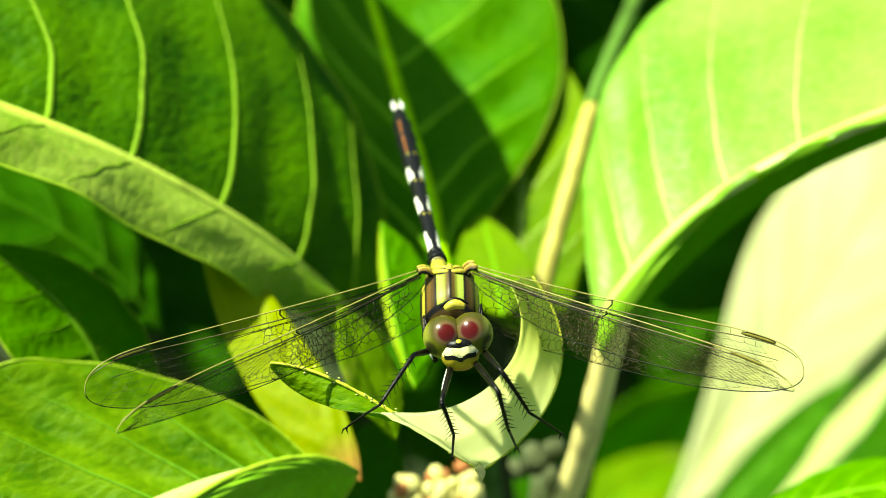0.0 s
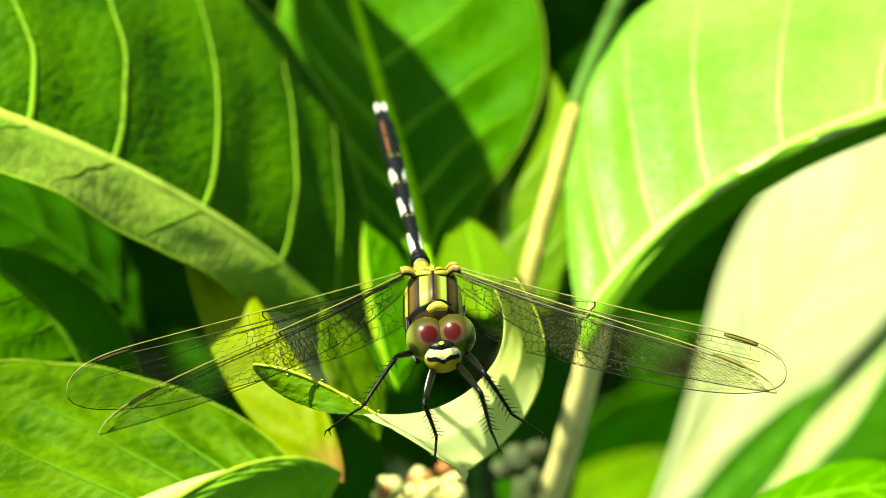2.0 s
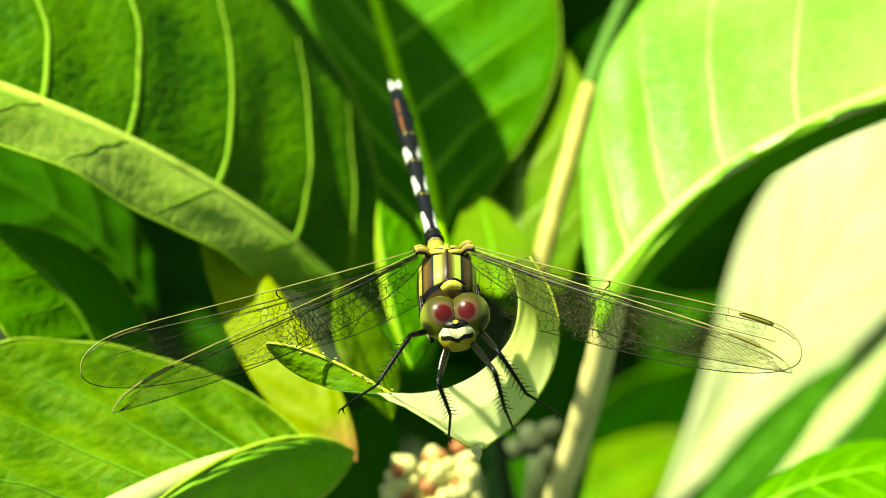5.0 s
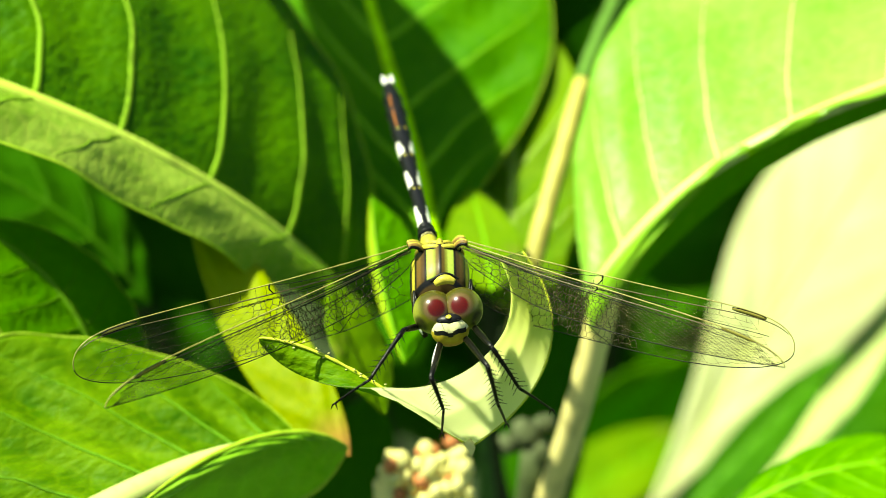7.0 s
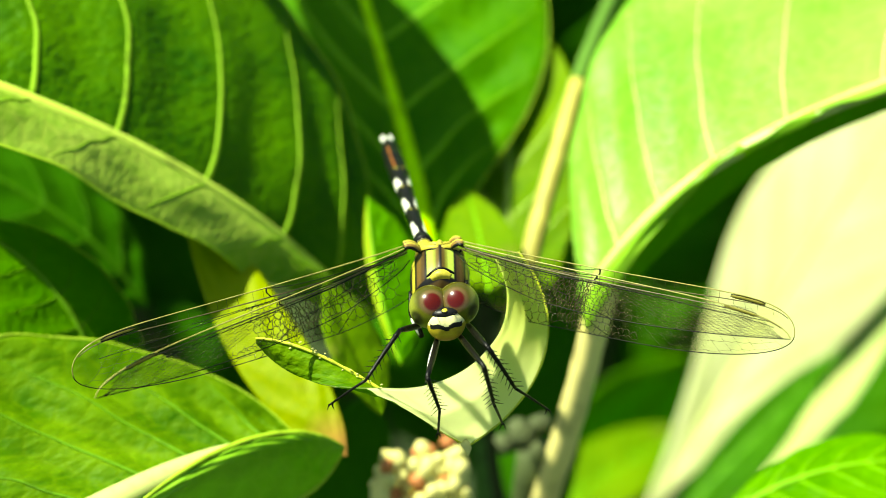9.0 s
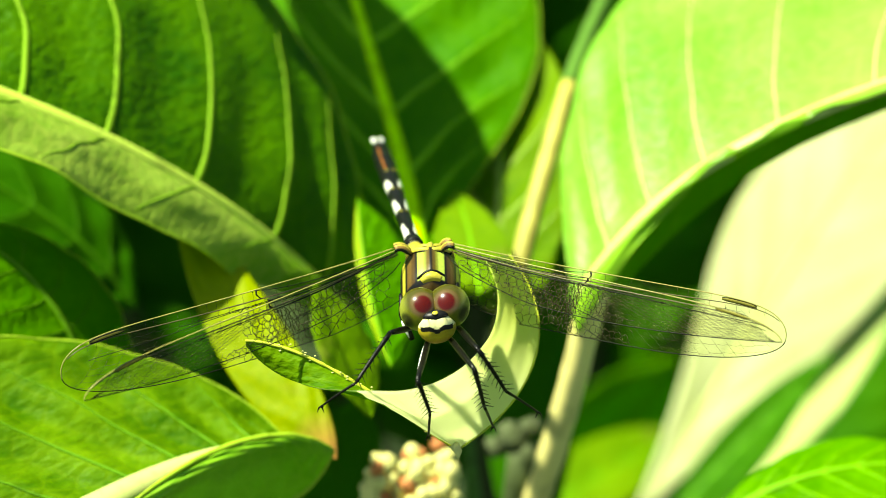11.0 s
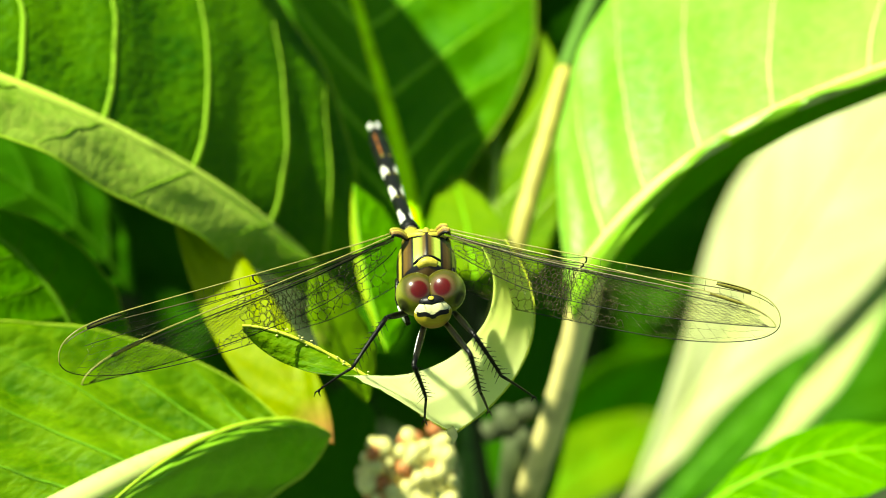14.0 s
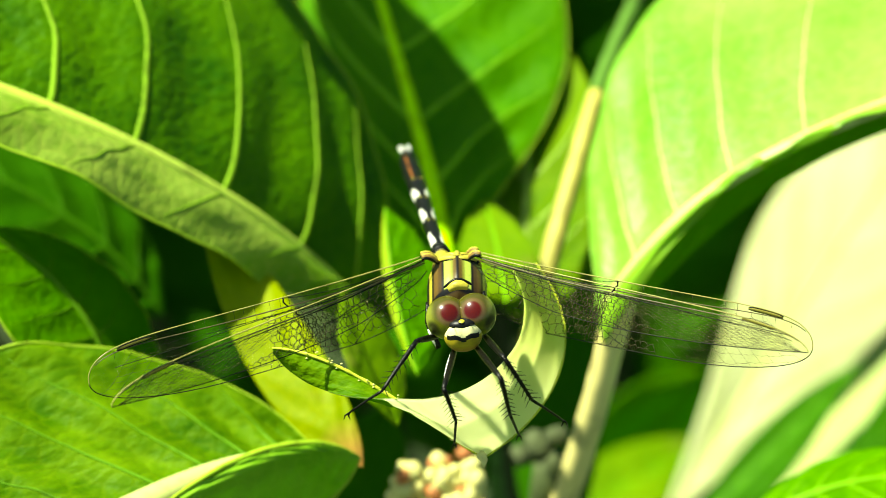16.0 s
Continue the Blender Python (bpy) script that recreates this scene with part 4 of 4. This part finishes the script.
def eye_marks(side):
    c = Vector((side * EYE_C.x, EYE_C.y, EYE_C.z))
    red = Vector((-side * 0.12 + 0.03, -0.68, 0.72)).normalized()

    def colour(p, u, v):
        d = p - c
        d = Vector((d.x / EYE_R.x, d.y / EYE_R.y, d.z / EYE_R.z)).normalized()
        q = d.dot(red)
        base = blend((0.11, 0.125, 0.006), (0.060, 0.056, 0.005), smooth(0.0, 0.75, d.z))
        base = blend(base, (0.24, 0.27, 0.035), smooth(0.48, 0.95, side * d.x))
        base = blend(base, (0.11, 0.07, 0.024), smooth(0.74, 0.88, q))
        base = blend(base, (0.075, 0.004, 0.002), smooth(0.885, 0.935, q))
        low = blend(base, (0.26, 0.30, 0.02), smooth(0.15, 0.7, -d.z))
        low = blend(low, (0.02, 0.018, 0.006), smooth(0.55, 0.95, -side * d.x) * smooth(0.3, -0.3, d.z))
        spot = Vector((side * 0.70, -0.70, -0.08)).normalized().dot(d)
        return blend(low, (0.014, 0.014, 0.006), smooth(0.88, 0.97, spot) * 0.9)
    return colour


for sx in (-1, 1):
    part("compound_eye", ellipsoid("compound_eye", (sx * EYE_C.x, EYE_C.y, EYE_C.z), EYE_R, 56, 64, eye_marks(sx)),
         EYE, head, "glossy olive compound eye with a dark red crown")


def frons_marks(p, u, v):
    x, z = abs(p.x) / mm, p.z / mm
    band = -0.78 + 0.26 * math.exp(-((x - 0.75) / 0.45) ** 2) - 0.10 * (x < 0.25)
    if abs(z - band) < 0.23 and x < 1.55:
        return INK
    if z > band:
        return IVORY
    if z < -2.45:
        return (0.45, 0.25, 0.06)
    return blend((0.40, 0.31, 0.02), (0.38, 0.22, 0.03), smooth(-1.5, -2.3, z))


def frons_shape(p):
    x = p.x / mm
    p.y -= 0.16 * mm * math.exp(-((abs(x) - 0.75) / 0.6) ** 2) * (1 if p.z > -0.4 * mm else 0.3)
    return p


part("face", ellipsoid("face", (0, -1.55 * mm, -1.15 * mm), (1.85 * mm, 1.25 * mm, 1.75 * mm), 150, 160, frons_marks, frons_shape), CHITIN, head,
     "ivory and yellow face with a black band")
part("vertex_knob", ellipsoid("vertex_knob", (0, -1.95 * mm, 0.62 * mm), (0.34 * mm, 0.36 * mm, 0.24 * mm), 14, 18, lambda p, u, v: YELLOW if p.z > 0.74 * mm else INK), CHITIN, head)
part("brow", ellipsoid("brow", (0, -1.72 * mm, 0.28 * mm), (1.25 * mm, 0.66 * mm, 0.50 * mm), 14, 28, lambda p, u, v: INK), CHITIN, head, "black brow between the eyes")
for sx in (-1, 1):
    tube_part("antenna", [Vector((sx * (0.7 + 0.5 * i / 6), -1.9 - 0.25 * i, 0.25 + 0.16 * i)) * mm for i in range(7)], [0.06 * mm * (1 - 0.8 * i / 6) for i in range(7)], BLACK, head, "", 5)
tube_part("neck_collar", [Vector((-0.95 + 1.9 * i / 12, 1.75 + 0.15 * math.sin(i / 12 * 3.14), 2.0 + 0.35 * math.sin(i / 12 * 3.14))) * mm for i in range(13)],
          [0.50 * mm * (0.45 + 0.55 * math.sin((i + 1) / 14 * 3.14)) for i in range(13)], HONEY, head, "yellow collar behind the eyes", 10)
tube_part("collar_rim", [Vector((-1.35 + 2.7 * i / 14, 2.0 + 0.2 * math.sin(i / 14 * 3.14), 2.15 + 0.62 * math.sin(i / 14 * 3.14))) * mm for i in range(15)],
          [0.17 * mm * (0.5 + 0.5 * math.sin((i + 1) / 16 * 3.14)) for i in range(15)], BLACK, head, "black rim of the collar", 8)

for sx in (-1, 1):
    part("lip", ellipsoid("lip", (sx * 0.62 * mm, -1.0 * mm, -2.35 * mm), (0.75 * mm, 0.9 * mm, 0.5 * mm), 20, 24, lambda p, u, v: (0.42, 0.30, 0.12)), CHITIN, head, "pale tan lower lip")
part("mouth", ellipsoid("mouth", (0, -1.75 * mm, -2.45 * mm), (0.95 * mm, 0.35 * mm, 0.22 * mm), 12, 20, lambda p, u, v: (0.10, 0.012, 0.01)), CHITIN, head, "dark red mouth line")

# abdomen: pivot where it joins the thorax, y to the tail
ABD = in_body((-0.00046, 0.00486, -0.00459))
abdomen = part("abdomen", ellipsoid("abdomen", (0, -0.5 * mm, -0.2 * mm), (0.88 * mm, 1.7 * mm, 0.95 * mm), 24, 32, lambda p, u, v: YELLOW if p.y < -0.2 * mm else (INK if p.y < 0.15 * mm else IVORY)),
               CHITIN, dragonfly, "slender black abdomen with white side patches")
ABD_A = Matrix.Translation(ABD) @ pose(0, 0, 0, 1.7, 0, 8.0)
ABD_B = Matrix.Translation(ABD + Vector((0, 0.1, -0.75)) * mm) @ pose(0, 0, 0, -9.4, 0, 7.6)
abdomen.matrix_basis = ABD_A
SEGS = [  # length, half width at start and end, kind of marking
    (1.2, 1.00, 0.80, "black"), (7.6, 0.74, 0.70, "white"), (6.8, 0.72, 0.84, "white"), (5.6, 0.86, 1.00, "white"),
    (4.4, 1.02, 1.06, "amber"), (3.6, 1.06, 0.98, "amber"), (2.2, 0.96, 0.76, "black"), (1.2, 0.76, 0.56, "black")]


def segment(y0, ln, w0, w1, kind):
    def fn(u, v):
        a = 2 * math.pi * v
        w = (w0 + (w1 - w0) * u) * (1 + 0.10 * math.exp(-((1 - u) / 0.09) ** 2) - 0.05 * math.exp(-(u / 0.08) ** 2))
        top = 1.05 if math.sin(a) > 0 else 0.9
        return (w * math.cos(a) * mm, (y0 + ln * u) * mm, w * math.sin(a) * top * mm)

    def col(p, u, v):
        x = abs(math.cos(2 * math.pi * v))
        up_ = math.sin(2 * math.pi * v)
        if kind in ("white", "waist"):
            stripe = 0.40 + 0.32 * smooth(0.2, 0.55, u)
            if 0.08 < u < 0.54 and (x > stripe or up_ < 0):
                return (0.70, 0.70, 0.58) if up_ > -0.5 else INK
            if 0.945 < u < 0.985 and 0.16 < x < 0.55 and up_ > 0:
                return YELLOW
            return INK
        # amber: an orange glint painted along the left side only
        if kind == "amber" and up_ > 0 and p.x < 0 and 0.34 < x < 0.52 and 0.1 < u < 0.93:
            return (0.30, 0.10, 0.015)
        return INK
    return grid_mesh("segment", fn, 30, 40, col)


y = 0.4
for ln, w0, w1, kind in SEGS:
    part("segment", segment(y, ln, w0, w1, kind), CHITIN, abdomen)
    y += ln
for sx in (-1, 1):
    tube_part("cercus", [Vector((sx * (0.36 + 0.10 * i / 6), y - 0.3 + 0.42 * i, 0.25)) * mm for i in range(7)], [0.28 * mm * math.sin((i + 1.2) / 8 * 3.1) for i in range(7)], WHITE, abdomen, "white tail appendage", 10)


# wings: x along the span, y to the trailing edge
def wing(label, length, chord, broad, base_w, tipward, seed):
    """broad: power of the rise from the root; small gives a wide base."""
    L, C = length, chord
    blunt = 1 if seed % 2 == 0 else 0

    def lead(x):
        x = max(0.0, min(1.0, x))
        return -tipward * L * x ** 1.2 * max(0.0, 1 - x ** (8 + 4 * blunt)) ** (0.6 - 0.1 * blunt)

    def trail(x):
        x = max(0.0, min(1.0, x))
        rise = base_w + (1 - base_w) * min(1.0, x / 0.25) ** broad
        if blunt:
            return C * rise * (1 - 0.46 * x) * max(0.0, 1 - max(0.0, (x - 0.5) / 0.5) ** 2.8) ** 0.5
        return C * rise * max(0.0, 1 - max(0.0, (x - 0.30) / 0.70) ** 1.7)

    def at(x, c):
        y0, y1 = lead(x), trail(x)
        yy = y0 + (y1 - y0) * c
        camber = 0.02 * C * math.sin(3.1 * c) + 0.012 * C * math.sin(c * 19 + 1) * (1 - x)
        return Vector((x * L, yy, camber))

    NX, NC = 70, 14
    v = [at(math.sin(0.5 * math.pi * i / NX), j / NC) for i in range(NX + 1) for j in range(NC + 1)]
    f = [(i * (NC + 1) + j, (i + 1) * (NC + 1) + j, (i + 1) * (NC + 1) + j + 1, i * (NC + 1) + j + 1) for i in range(NX) for j in range(NC)]
    ob = part("wing", mesh_of("wing", v, f), MEMBRANE, dragonfly, label)
    off = Vector((0, 0, 0.02 * mm))

    def line(name, fn, r0, r1, mat, n=60):
        return tube_part(name, [fn(i / n) + off for i in range(n + 1)], [r0 + (r1 - r0) * i / n for i in range(n + 1)], mat, ob, "", 6)

    line("costa", lambda t: at(math.sin(0.5 * math.pi * t), 0), 0.062 * mm, 0.05 * mm, VEIN_GOLD)
    line("trailing_edge", lambda t: at(math.sin(0.5 * math.pi * t), 1), 0.045 * mm, 0.05 * mm, VEIN_DARK)
    line("subcosta", lambda t: at(0.43 * t, 0.11 * (1 - t ** 5)), 0.042 * mm, 0.036 * mm, VEIN_DARK, 30)
    line("radius", lambda t: at(0.97 * t, 0.16 - 0.10 * t ** 3), 0.085 * mm, 0.045 * mm, VEIN_TAN)
    line("media", lambda t: at(0.03 + 0.62 * t, 0.195 + 0.03 * t), 0.04 * mm, 0.03 * mm, VEIN_DARK)
    if seed % 2 == 0:
        veins = [(0.05, 0.92, 0.21, 0.34), (0.18, 0.50, 0.44, 0.99), (0.04, 0.26, 0.36, 0.98)]
    else:
        veins = [(0.12, 0.95, 0.20, 0.30), (0.05, 0.48, 0.34, 0.98)]
    # the nodus, a stout cross vein at the kink of the front edge
    tube_part("nodus", [at(0.42, 0) + off * 2, at(0.424, 0.07) + off * 3, at(0.415, 0.15) + off * 2], [0.10 * mm, 0.08 * mm, 0.06 * mm], VEIN_DARK, ob, "", 6)
    for x0, x1, c0, c1 in veins:
        line("long_vein", lambda t: at(x0 + (x1 - x0) * t, c0 + (c1 - c0) * (t ** 1.7) + 0.02 * math.sin(t * 9)), 0.040 * mm, 0.030 * mm, VEIN_DARK, 40)
    # dark cell near the tip on the front edge
    pts = [at(0.80 + 0.10 * i / 10, 0.045) + off * 2 for i in range(11)]
    wide = [0.16 * mm * min(1, 0.35 + 1.2 * math.sin((i + 0.3) / 10.6 * 3.14)) for i in range(11)]
    tube_part("pterostigma", pts, wide, STIGMA, ob, "amber wing spot", 8, 0.6, Vector((0, 0, 1)))
    for side in (-1, 1):
        tube_part("stigma_edge", [p + Vector((0, side * w, 0)) + off for p, w in zip(pts, wide)], [0.06 * mm] * 11, VEIN_DARK, ob, "", 5)
    # cells
    rr = random.Random(seed)
    vv, ff = [], []

    def strut(a, b, r):
        w, q = tube([a, b], [r, r], 3)
        ff.extend(tuple(i + len(vv) for i in g) for g in q)
        vv.extend(w)
    for k in range(26):
        x = 0.05 + 0.90 * k / 26 + rr.uniform(-0.01, 0.01)
        c = 0.16 - 0.10 * abs(x) ** 3
        strut(at(x, 0) + off, at(x + 0.004, c) + off, 0.020 * mm)
        if x > 0.12:
            strut(at(x, c) + off, at(x + 0.006, c + 0.07 + 0.03 * x) + off, 0.02 * mm)
    # outer half: slanting lines that run out to the rear edge, with short cross veins between
    fan = []
    lines = 11 if blunt else 19
    for k in range(lines):
        x0 = 0.40 + (0.50 if blunt else 0.54) * k / lines
        x1 = min(0.985, x0 + 0.26 * (1 - x0) + (0.09 if blunt else 0.13))
        fan.append([at(x0 + (x1 - x0) * s, 0.20 - 0.06 * x0 + (0.79 + 0.06 * x0) * s ** 1.25) + off for s in (i / 14 for i in range(15))])
    for k, curve in enumerate(fan):
        for a, b in zip(curve, curve[1:]):
            strut(a, b, (0.014 if blunt else 0.022) * mm)
        if k:
            for i in range(1, 14, 2 if blunt else 1):
                z = 0.5 * rr.random()
                a, b = curve[i].lerp(curve[i + 1], z), fan[k - 1][i].lerp(fan[k - 1][i + 1], z)
                m = a.lerp(b, rr.uniform(0.35, 0.65)) + (curve[i + 1] - curve[i]) * rr.uniform(0.1, 0.45)
                strut(a, m, 0.014 * mm)
                strut(m, b, 0.014 * mm)
    cell = 0.74 * mm
    # brick-laid hexagons: rows of zigzag lines joined by short struts
    rows_n = int(C / (0.75 * cell)) + 3
    cols_n = int(L / (0.433 * cell * 2)) + 2
    pt = {}
    for j in range(rows_n):
        for i in range(cols_n * 2):
            x = i * 0.433 * cell * 1.15
            z = (i + j) % 2
            yy = -0.03 * L + j * 0.75 * cell * 1.15 + (0.12 if z else -0.12) * cell
            grow = 1.0 + 1.9 * max(0, 0.45 - x / L)
            x2 = x * grow * 0.9 + rr.uniform(-0.22, 0.22) * cell
            y2 = yy * (1.0 + 1.7 * max(0, 0.45 - x / L)) + rr.uniform(-0.22, 0.22) * cell
            pt[(i, j)] = (x2, y2, z)

    def lift(p):
        x = p[0] / L
        if not 0.035 < x < (0.50 if p[1] < 0.5 * C else 0.58):
            return None
        y0, y1 = lead(x), trail(x)
        if y1 - y0 < 0.4 * mm:
            return None
        c = (p[1] - y0) / (y1 - y0)
        return at(x, c) + off if 0.19 < c < 1.0 else None
    for (i, j), p in pt.items():
        a = lift(p)
        for q in ((i + 1, j), (i, j + 1)) if p[2] else ((i + 1, j),):
            if a is not None and q in pt:
                b = lift(pt[q])
                if b is not None:
                    strut(a, b, 0.034 * mm)
    # tiny pale specks in place of the glints of the wing cells
    sv, sf = [], []
    for k in range(150 if blunt else 420):
        x, c = 0.12 + 0.8 * rr.random() ** 0.8, 0.22 + 0.75 * rr.random() ** (1.6 if seed % 2 else 0.9)
        q = at(x, c) + Vector((0, 0, 0.05)) * mm
        e = rr.uniform(0.012, 0.035) * mm
        b = len(sv)
        sv.extend(q + Vector(d) * e for d in ((1, 0, 0), (-1, 0, 0), (0, 1, 0), (0, -1, 0), (0, 0, 1), (0, 0, -1)))
        sf.extend((b + i, b + j, b + k2) for i, j, k2 in ((0, 2, 4), (2, 1, 4), (1, 3, 4), (3, 0, 4), (2, 0, 5), (1, 2, 5), (3, 1, 5), (0, 3, 5)))
    tagged(part("speckle", mesh_of("speckle", sv, sf), WING_GLINT, ob, "fine pale specks that stand in for wing glints"), kind="stuff")
    cells = part("venation", mesh_of("venation", vv, ff), VEIN_NET, ob, "fine net of brown cross veins")
    tagged(cells, kind="stuff")
    return ob


def wing_pose(base, tip, length, chordway, flip):
    x = (Vector(tip) - Vector(base)).normalized()
    y = (Vector(chordway) - x * Vector(chordway).dot(x)).normalized()
    z = x.cross(y)
    m = Matrix((x, y, z)).transposed().to_4x4()
    m.translation = in_body(base)
    return m


CHORD = (0.0, -0.277, -0.88)
WINGS = []
for kind, base, tip_a, tip_b in (
        ("hind", (-0.00237, 0.00199, -0.00356), (-0.03396, -0.01260, -0.00882), (-0.03412, -0.01298, -0.00947)),
        ("fore", (-0.00223, -0.00028, -0.00248), (-0.02967, -0.02139, -0.00704), (-0.03006, -0.02043, -0.00639)),
        ("hind", (0.00305, 0.00221, -0.00317), (0.03454, -0.01048, -0.00816), (0.03508, -0.00973, -0.00684)),
        ("fore", (0.00324, -0.00011, -0.00219), (0.03249, -0.01699, -0.00542), (0.03289, -0.01518, -0.00329))):
    L = (Vector(tip_a) - Vector(base)).length
    ob = wing("clear net-veined %swing" % kind, L, (6.9 if kind == "hind" else 3.4) * mm, 0.6, 0.7 if kind == "hind" else 0.4, 0.10 if kind == "hind" else 0.065, len(WINGS))
    a, b = wing_pose(base, tip_a, L, CHORD, 0), wing_pose(base, tip_b, L, CHORD, 0)
    ob.matrix_basis = a
    WINGS.append((ob, a, b))
    root = in_body(base)
    inner = Vector((root.x * 0.55, root.y + 0.0004, root.z - 0.0007))
    for name, shift, r, mat in (("wing_root", 0.0, 0.30, ROOT_BROWN), ("root_plate", 0.40, 0.24, HONEY), ("root_bar", -0.35, 0.16, BLACK)):
        tube_part(name, [inner.lerp(root, k / 8 * 1.12) + Vector((0, shift, 0.30 * math.sin(k / 8 * 3.1) - 0.1 * shift)) * mm for k in range(9)],
                  [r * mm * (0.55 + 0.45 * math.sin((k + 1) / 10 * 3.1)) for k in range(9)], mat, dragonfly, "", 8)


# legs: femur, tibia with spines, tarsus, claws
def leg(points, label="black spiny leg with a pale streak", seed=0, light=False):
    P = [in_body(p) for p in points]
    rr = random.Random(seed)
    femur = tube_part("leg", [P[0].lerp(P[1], i / 6) for i in range(7)], [0.34 * mm * (0.8 + 0.3 * math.sin(i / 6 * 3.1)) * (1 - 0.25 * i / 6) for i in range(7)], BLACK, dragonfly, label, 10)
    view = Vector((-0.6, -0.6, 0.4)) * (0.30 if light else 0.17) * mm
    tube_part("streak", [P[0].lerp(P[1], 0.08 + 0.7 * i / 5) + view for i in range(6)], [0.17 * mm * math.sin((i + 0.6) / 6.2 * 3.1) + 0.02 * mm for i in range(6)], WHITE if light else STIGMA, femur, "pale streak", 6)
    for a, b, r0, r1, nm in ((1, 2, 0.23, 0.15, "tibia"), (2, 3, 0.14, 0.10, "tarsus")):
        bend = Vector((0, -0.10, 0.12)) * mm
        pts = [P[a].lerp(P[b], i / 8) + bend * math.sin(i / 8 * 3.14) for i in range(9)]
        tube_part(nm, pts, [(r0 + (r1 - r0) * i / 8) * mm * (1.12 if i % 2 else 1) for i in range(9)], BLACK, femur, "", 8)
        if nm == "tibia" and seed < 5:
            d = (P[b] - P[a]).normalized()
            out = d.cross(Vector((0, 0.866, -0.5))).normalized()
            for k in range(9):
                for sg in (-1, 1):
                    q = P[a].lerp(P[b], 0.08 + 0.86 * k / 8)
                    e = q + (out * sg * rr.uniform(0.55, 0.95) + d * 0.55 + Vector((0, -0.15, 0.0))) * mm
                    tube_part("spine", [q, e], [0.065 * mm, 0.014 * mm], BLACK, femur, "", 4)
    for sg in (-1, 1):
        d = (P[3] - P[2]).normalized()
        tube_part("claw", [P[3], P[3] + d * 0.3 * mm + Vector((sg * 0.15, 0, -0.1)) * mm, P[3] + (d * 0.3 + Vector((sg * 0.32, 0, -0.65))) * mm], [0.11 * mm, 0.09 * mm, 0.02 * mm], BLACK, femur, "", 5)
    return femur


leg([(-0.00082, -0.00615, -0.00783), (-0.00272, -0.01142, -0.00496), (-0.00588, -0.01590, -0.00766), (-0.00900, -0.01571, -0.01030)], seed=1)
leg([(0.00094, -0.00750, -0.00813), (-0.00013, -0.01785, -0.00599), (0.00104, -0.01652, -0.01060), (0.00092, -0.01263, -0.01600)], seed=2, light=True)
leg([(0.00284, -0.00829, -0.00748), (0.00507, -0.01733, -0.00507), (0.00616, -0.01544, -0.01069), (0.00721, -0.01072, -0.01626)], seed=3)
leg([(0.00373, -0.00695, -0.00717), (0.00545, -0.01559, -0.00409), (0.00814, -0.01551, -0.00883), (0.01148, -0.01115, -0.01420)], seed=4)
# front legs tucked beside the neck
leg([(-0.00067, -0.00595, -0.00931), (-0.00177, -0.00521, -0.00702), (-0.00183, -0.00331, -0.00573), (-0.00144, -0.00485, -0.00640)], "short black front leg tucked behind the eye", 5, True)
leg([(0.00283, -0.00567, -0.00882), (0.00404, -0.00499, -0.00664), (0.00372, -0.00275, -0.00477), (0.00343, -0.00457, -0.00592)], "short black front leg tucked behind the eye", 6, True)


def motions():
    for ob, a, b in WINGS:
        walk(ob, [(0, a), (7.2, a), (7.35, a.lerp(b, 0.5)), (7.6, b), (16, b)])
    walk(abdomen, [(0, ABD_A), (7.2, ABD_A), (7.4, ABD_A.lerp(ABD_B, 0.35)), (7.6, ABD_A.lerp(ABD_B, 0.8)), (7.9, ABD_B), (16, ABD_B)])
    t0, t1 = THORAX, Matrix.Translation((0.0004, 0, -0.0002)) @ THORAX @ pose(0, 0, 0, -4.5)
    walk(thorax, [(0, t0), (7.2, t0), (7.5, t1), (16, t1)])
    h0 = head.matrix_basis.copy()
    h1 = Matrix.Translation(HEAD + Vector((0.0, 0.1, 0.6)) * mm) @ pose(0, 0, 0, 2, -6, 3)
    nod = Matrix.Translation(HEAD + Vector((0.1, -0.1, 0.4)) * mm)
    walk(head, [(0, h0), (7.2, h0), (7.3, nod @ pose(0, 0, 0, -50, 0, 2)), (7.4, nod @ pose(0, 0, 0, -42, 0, 3)), (7.5, h1), (7.9, h1), (8.0, nod @ pose(0, 0, 0, -34, 0, 3)), (8.1, h1), (16, h1)])


motions()
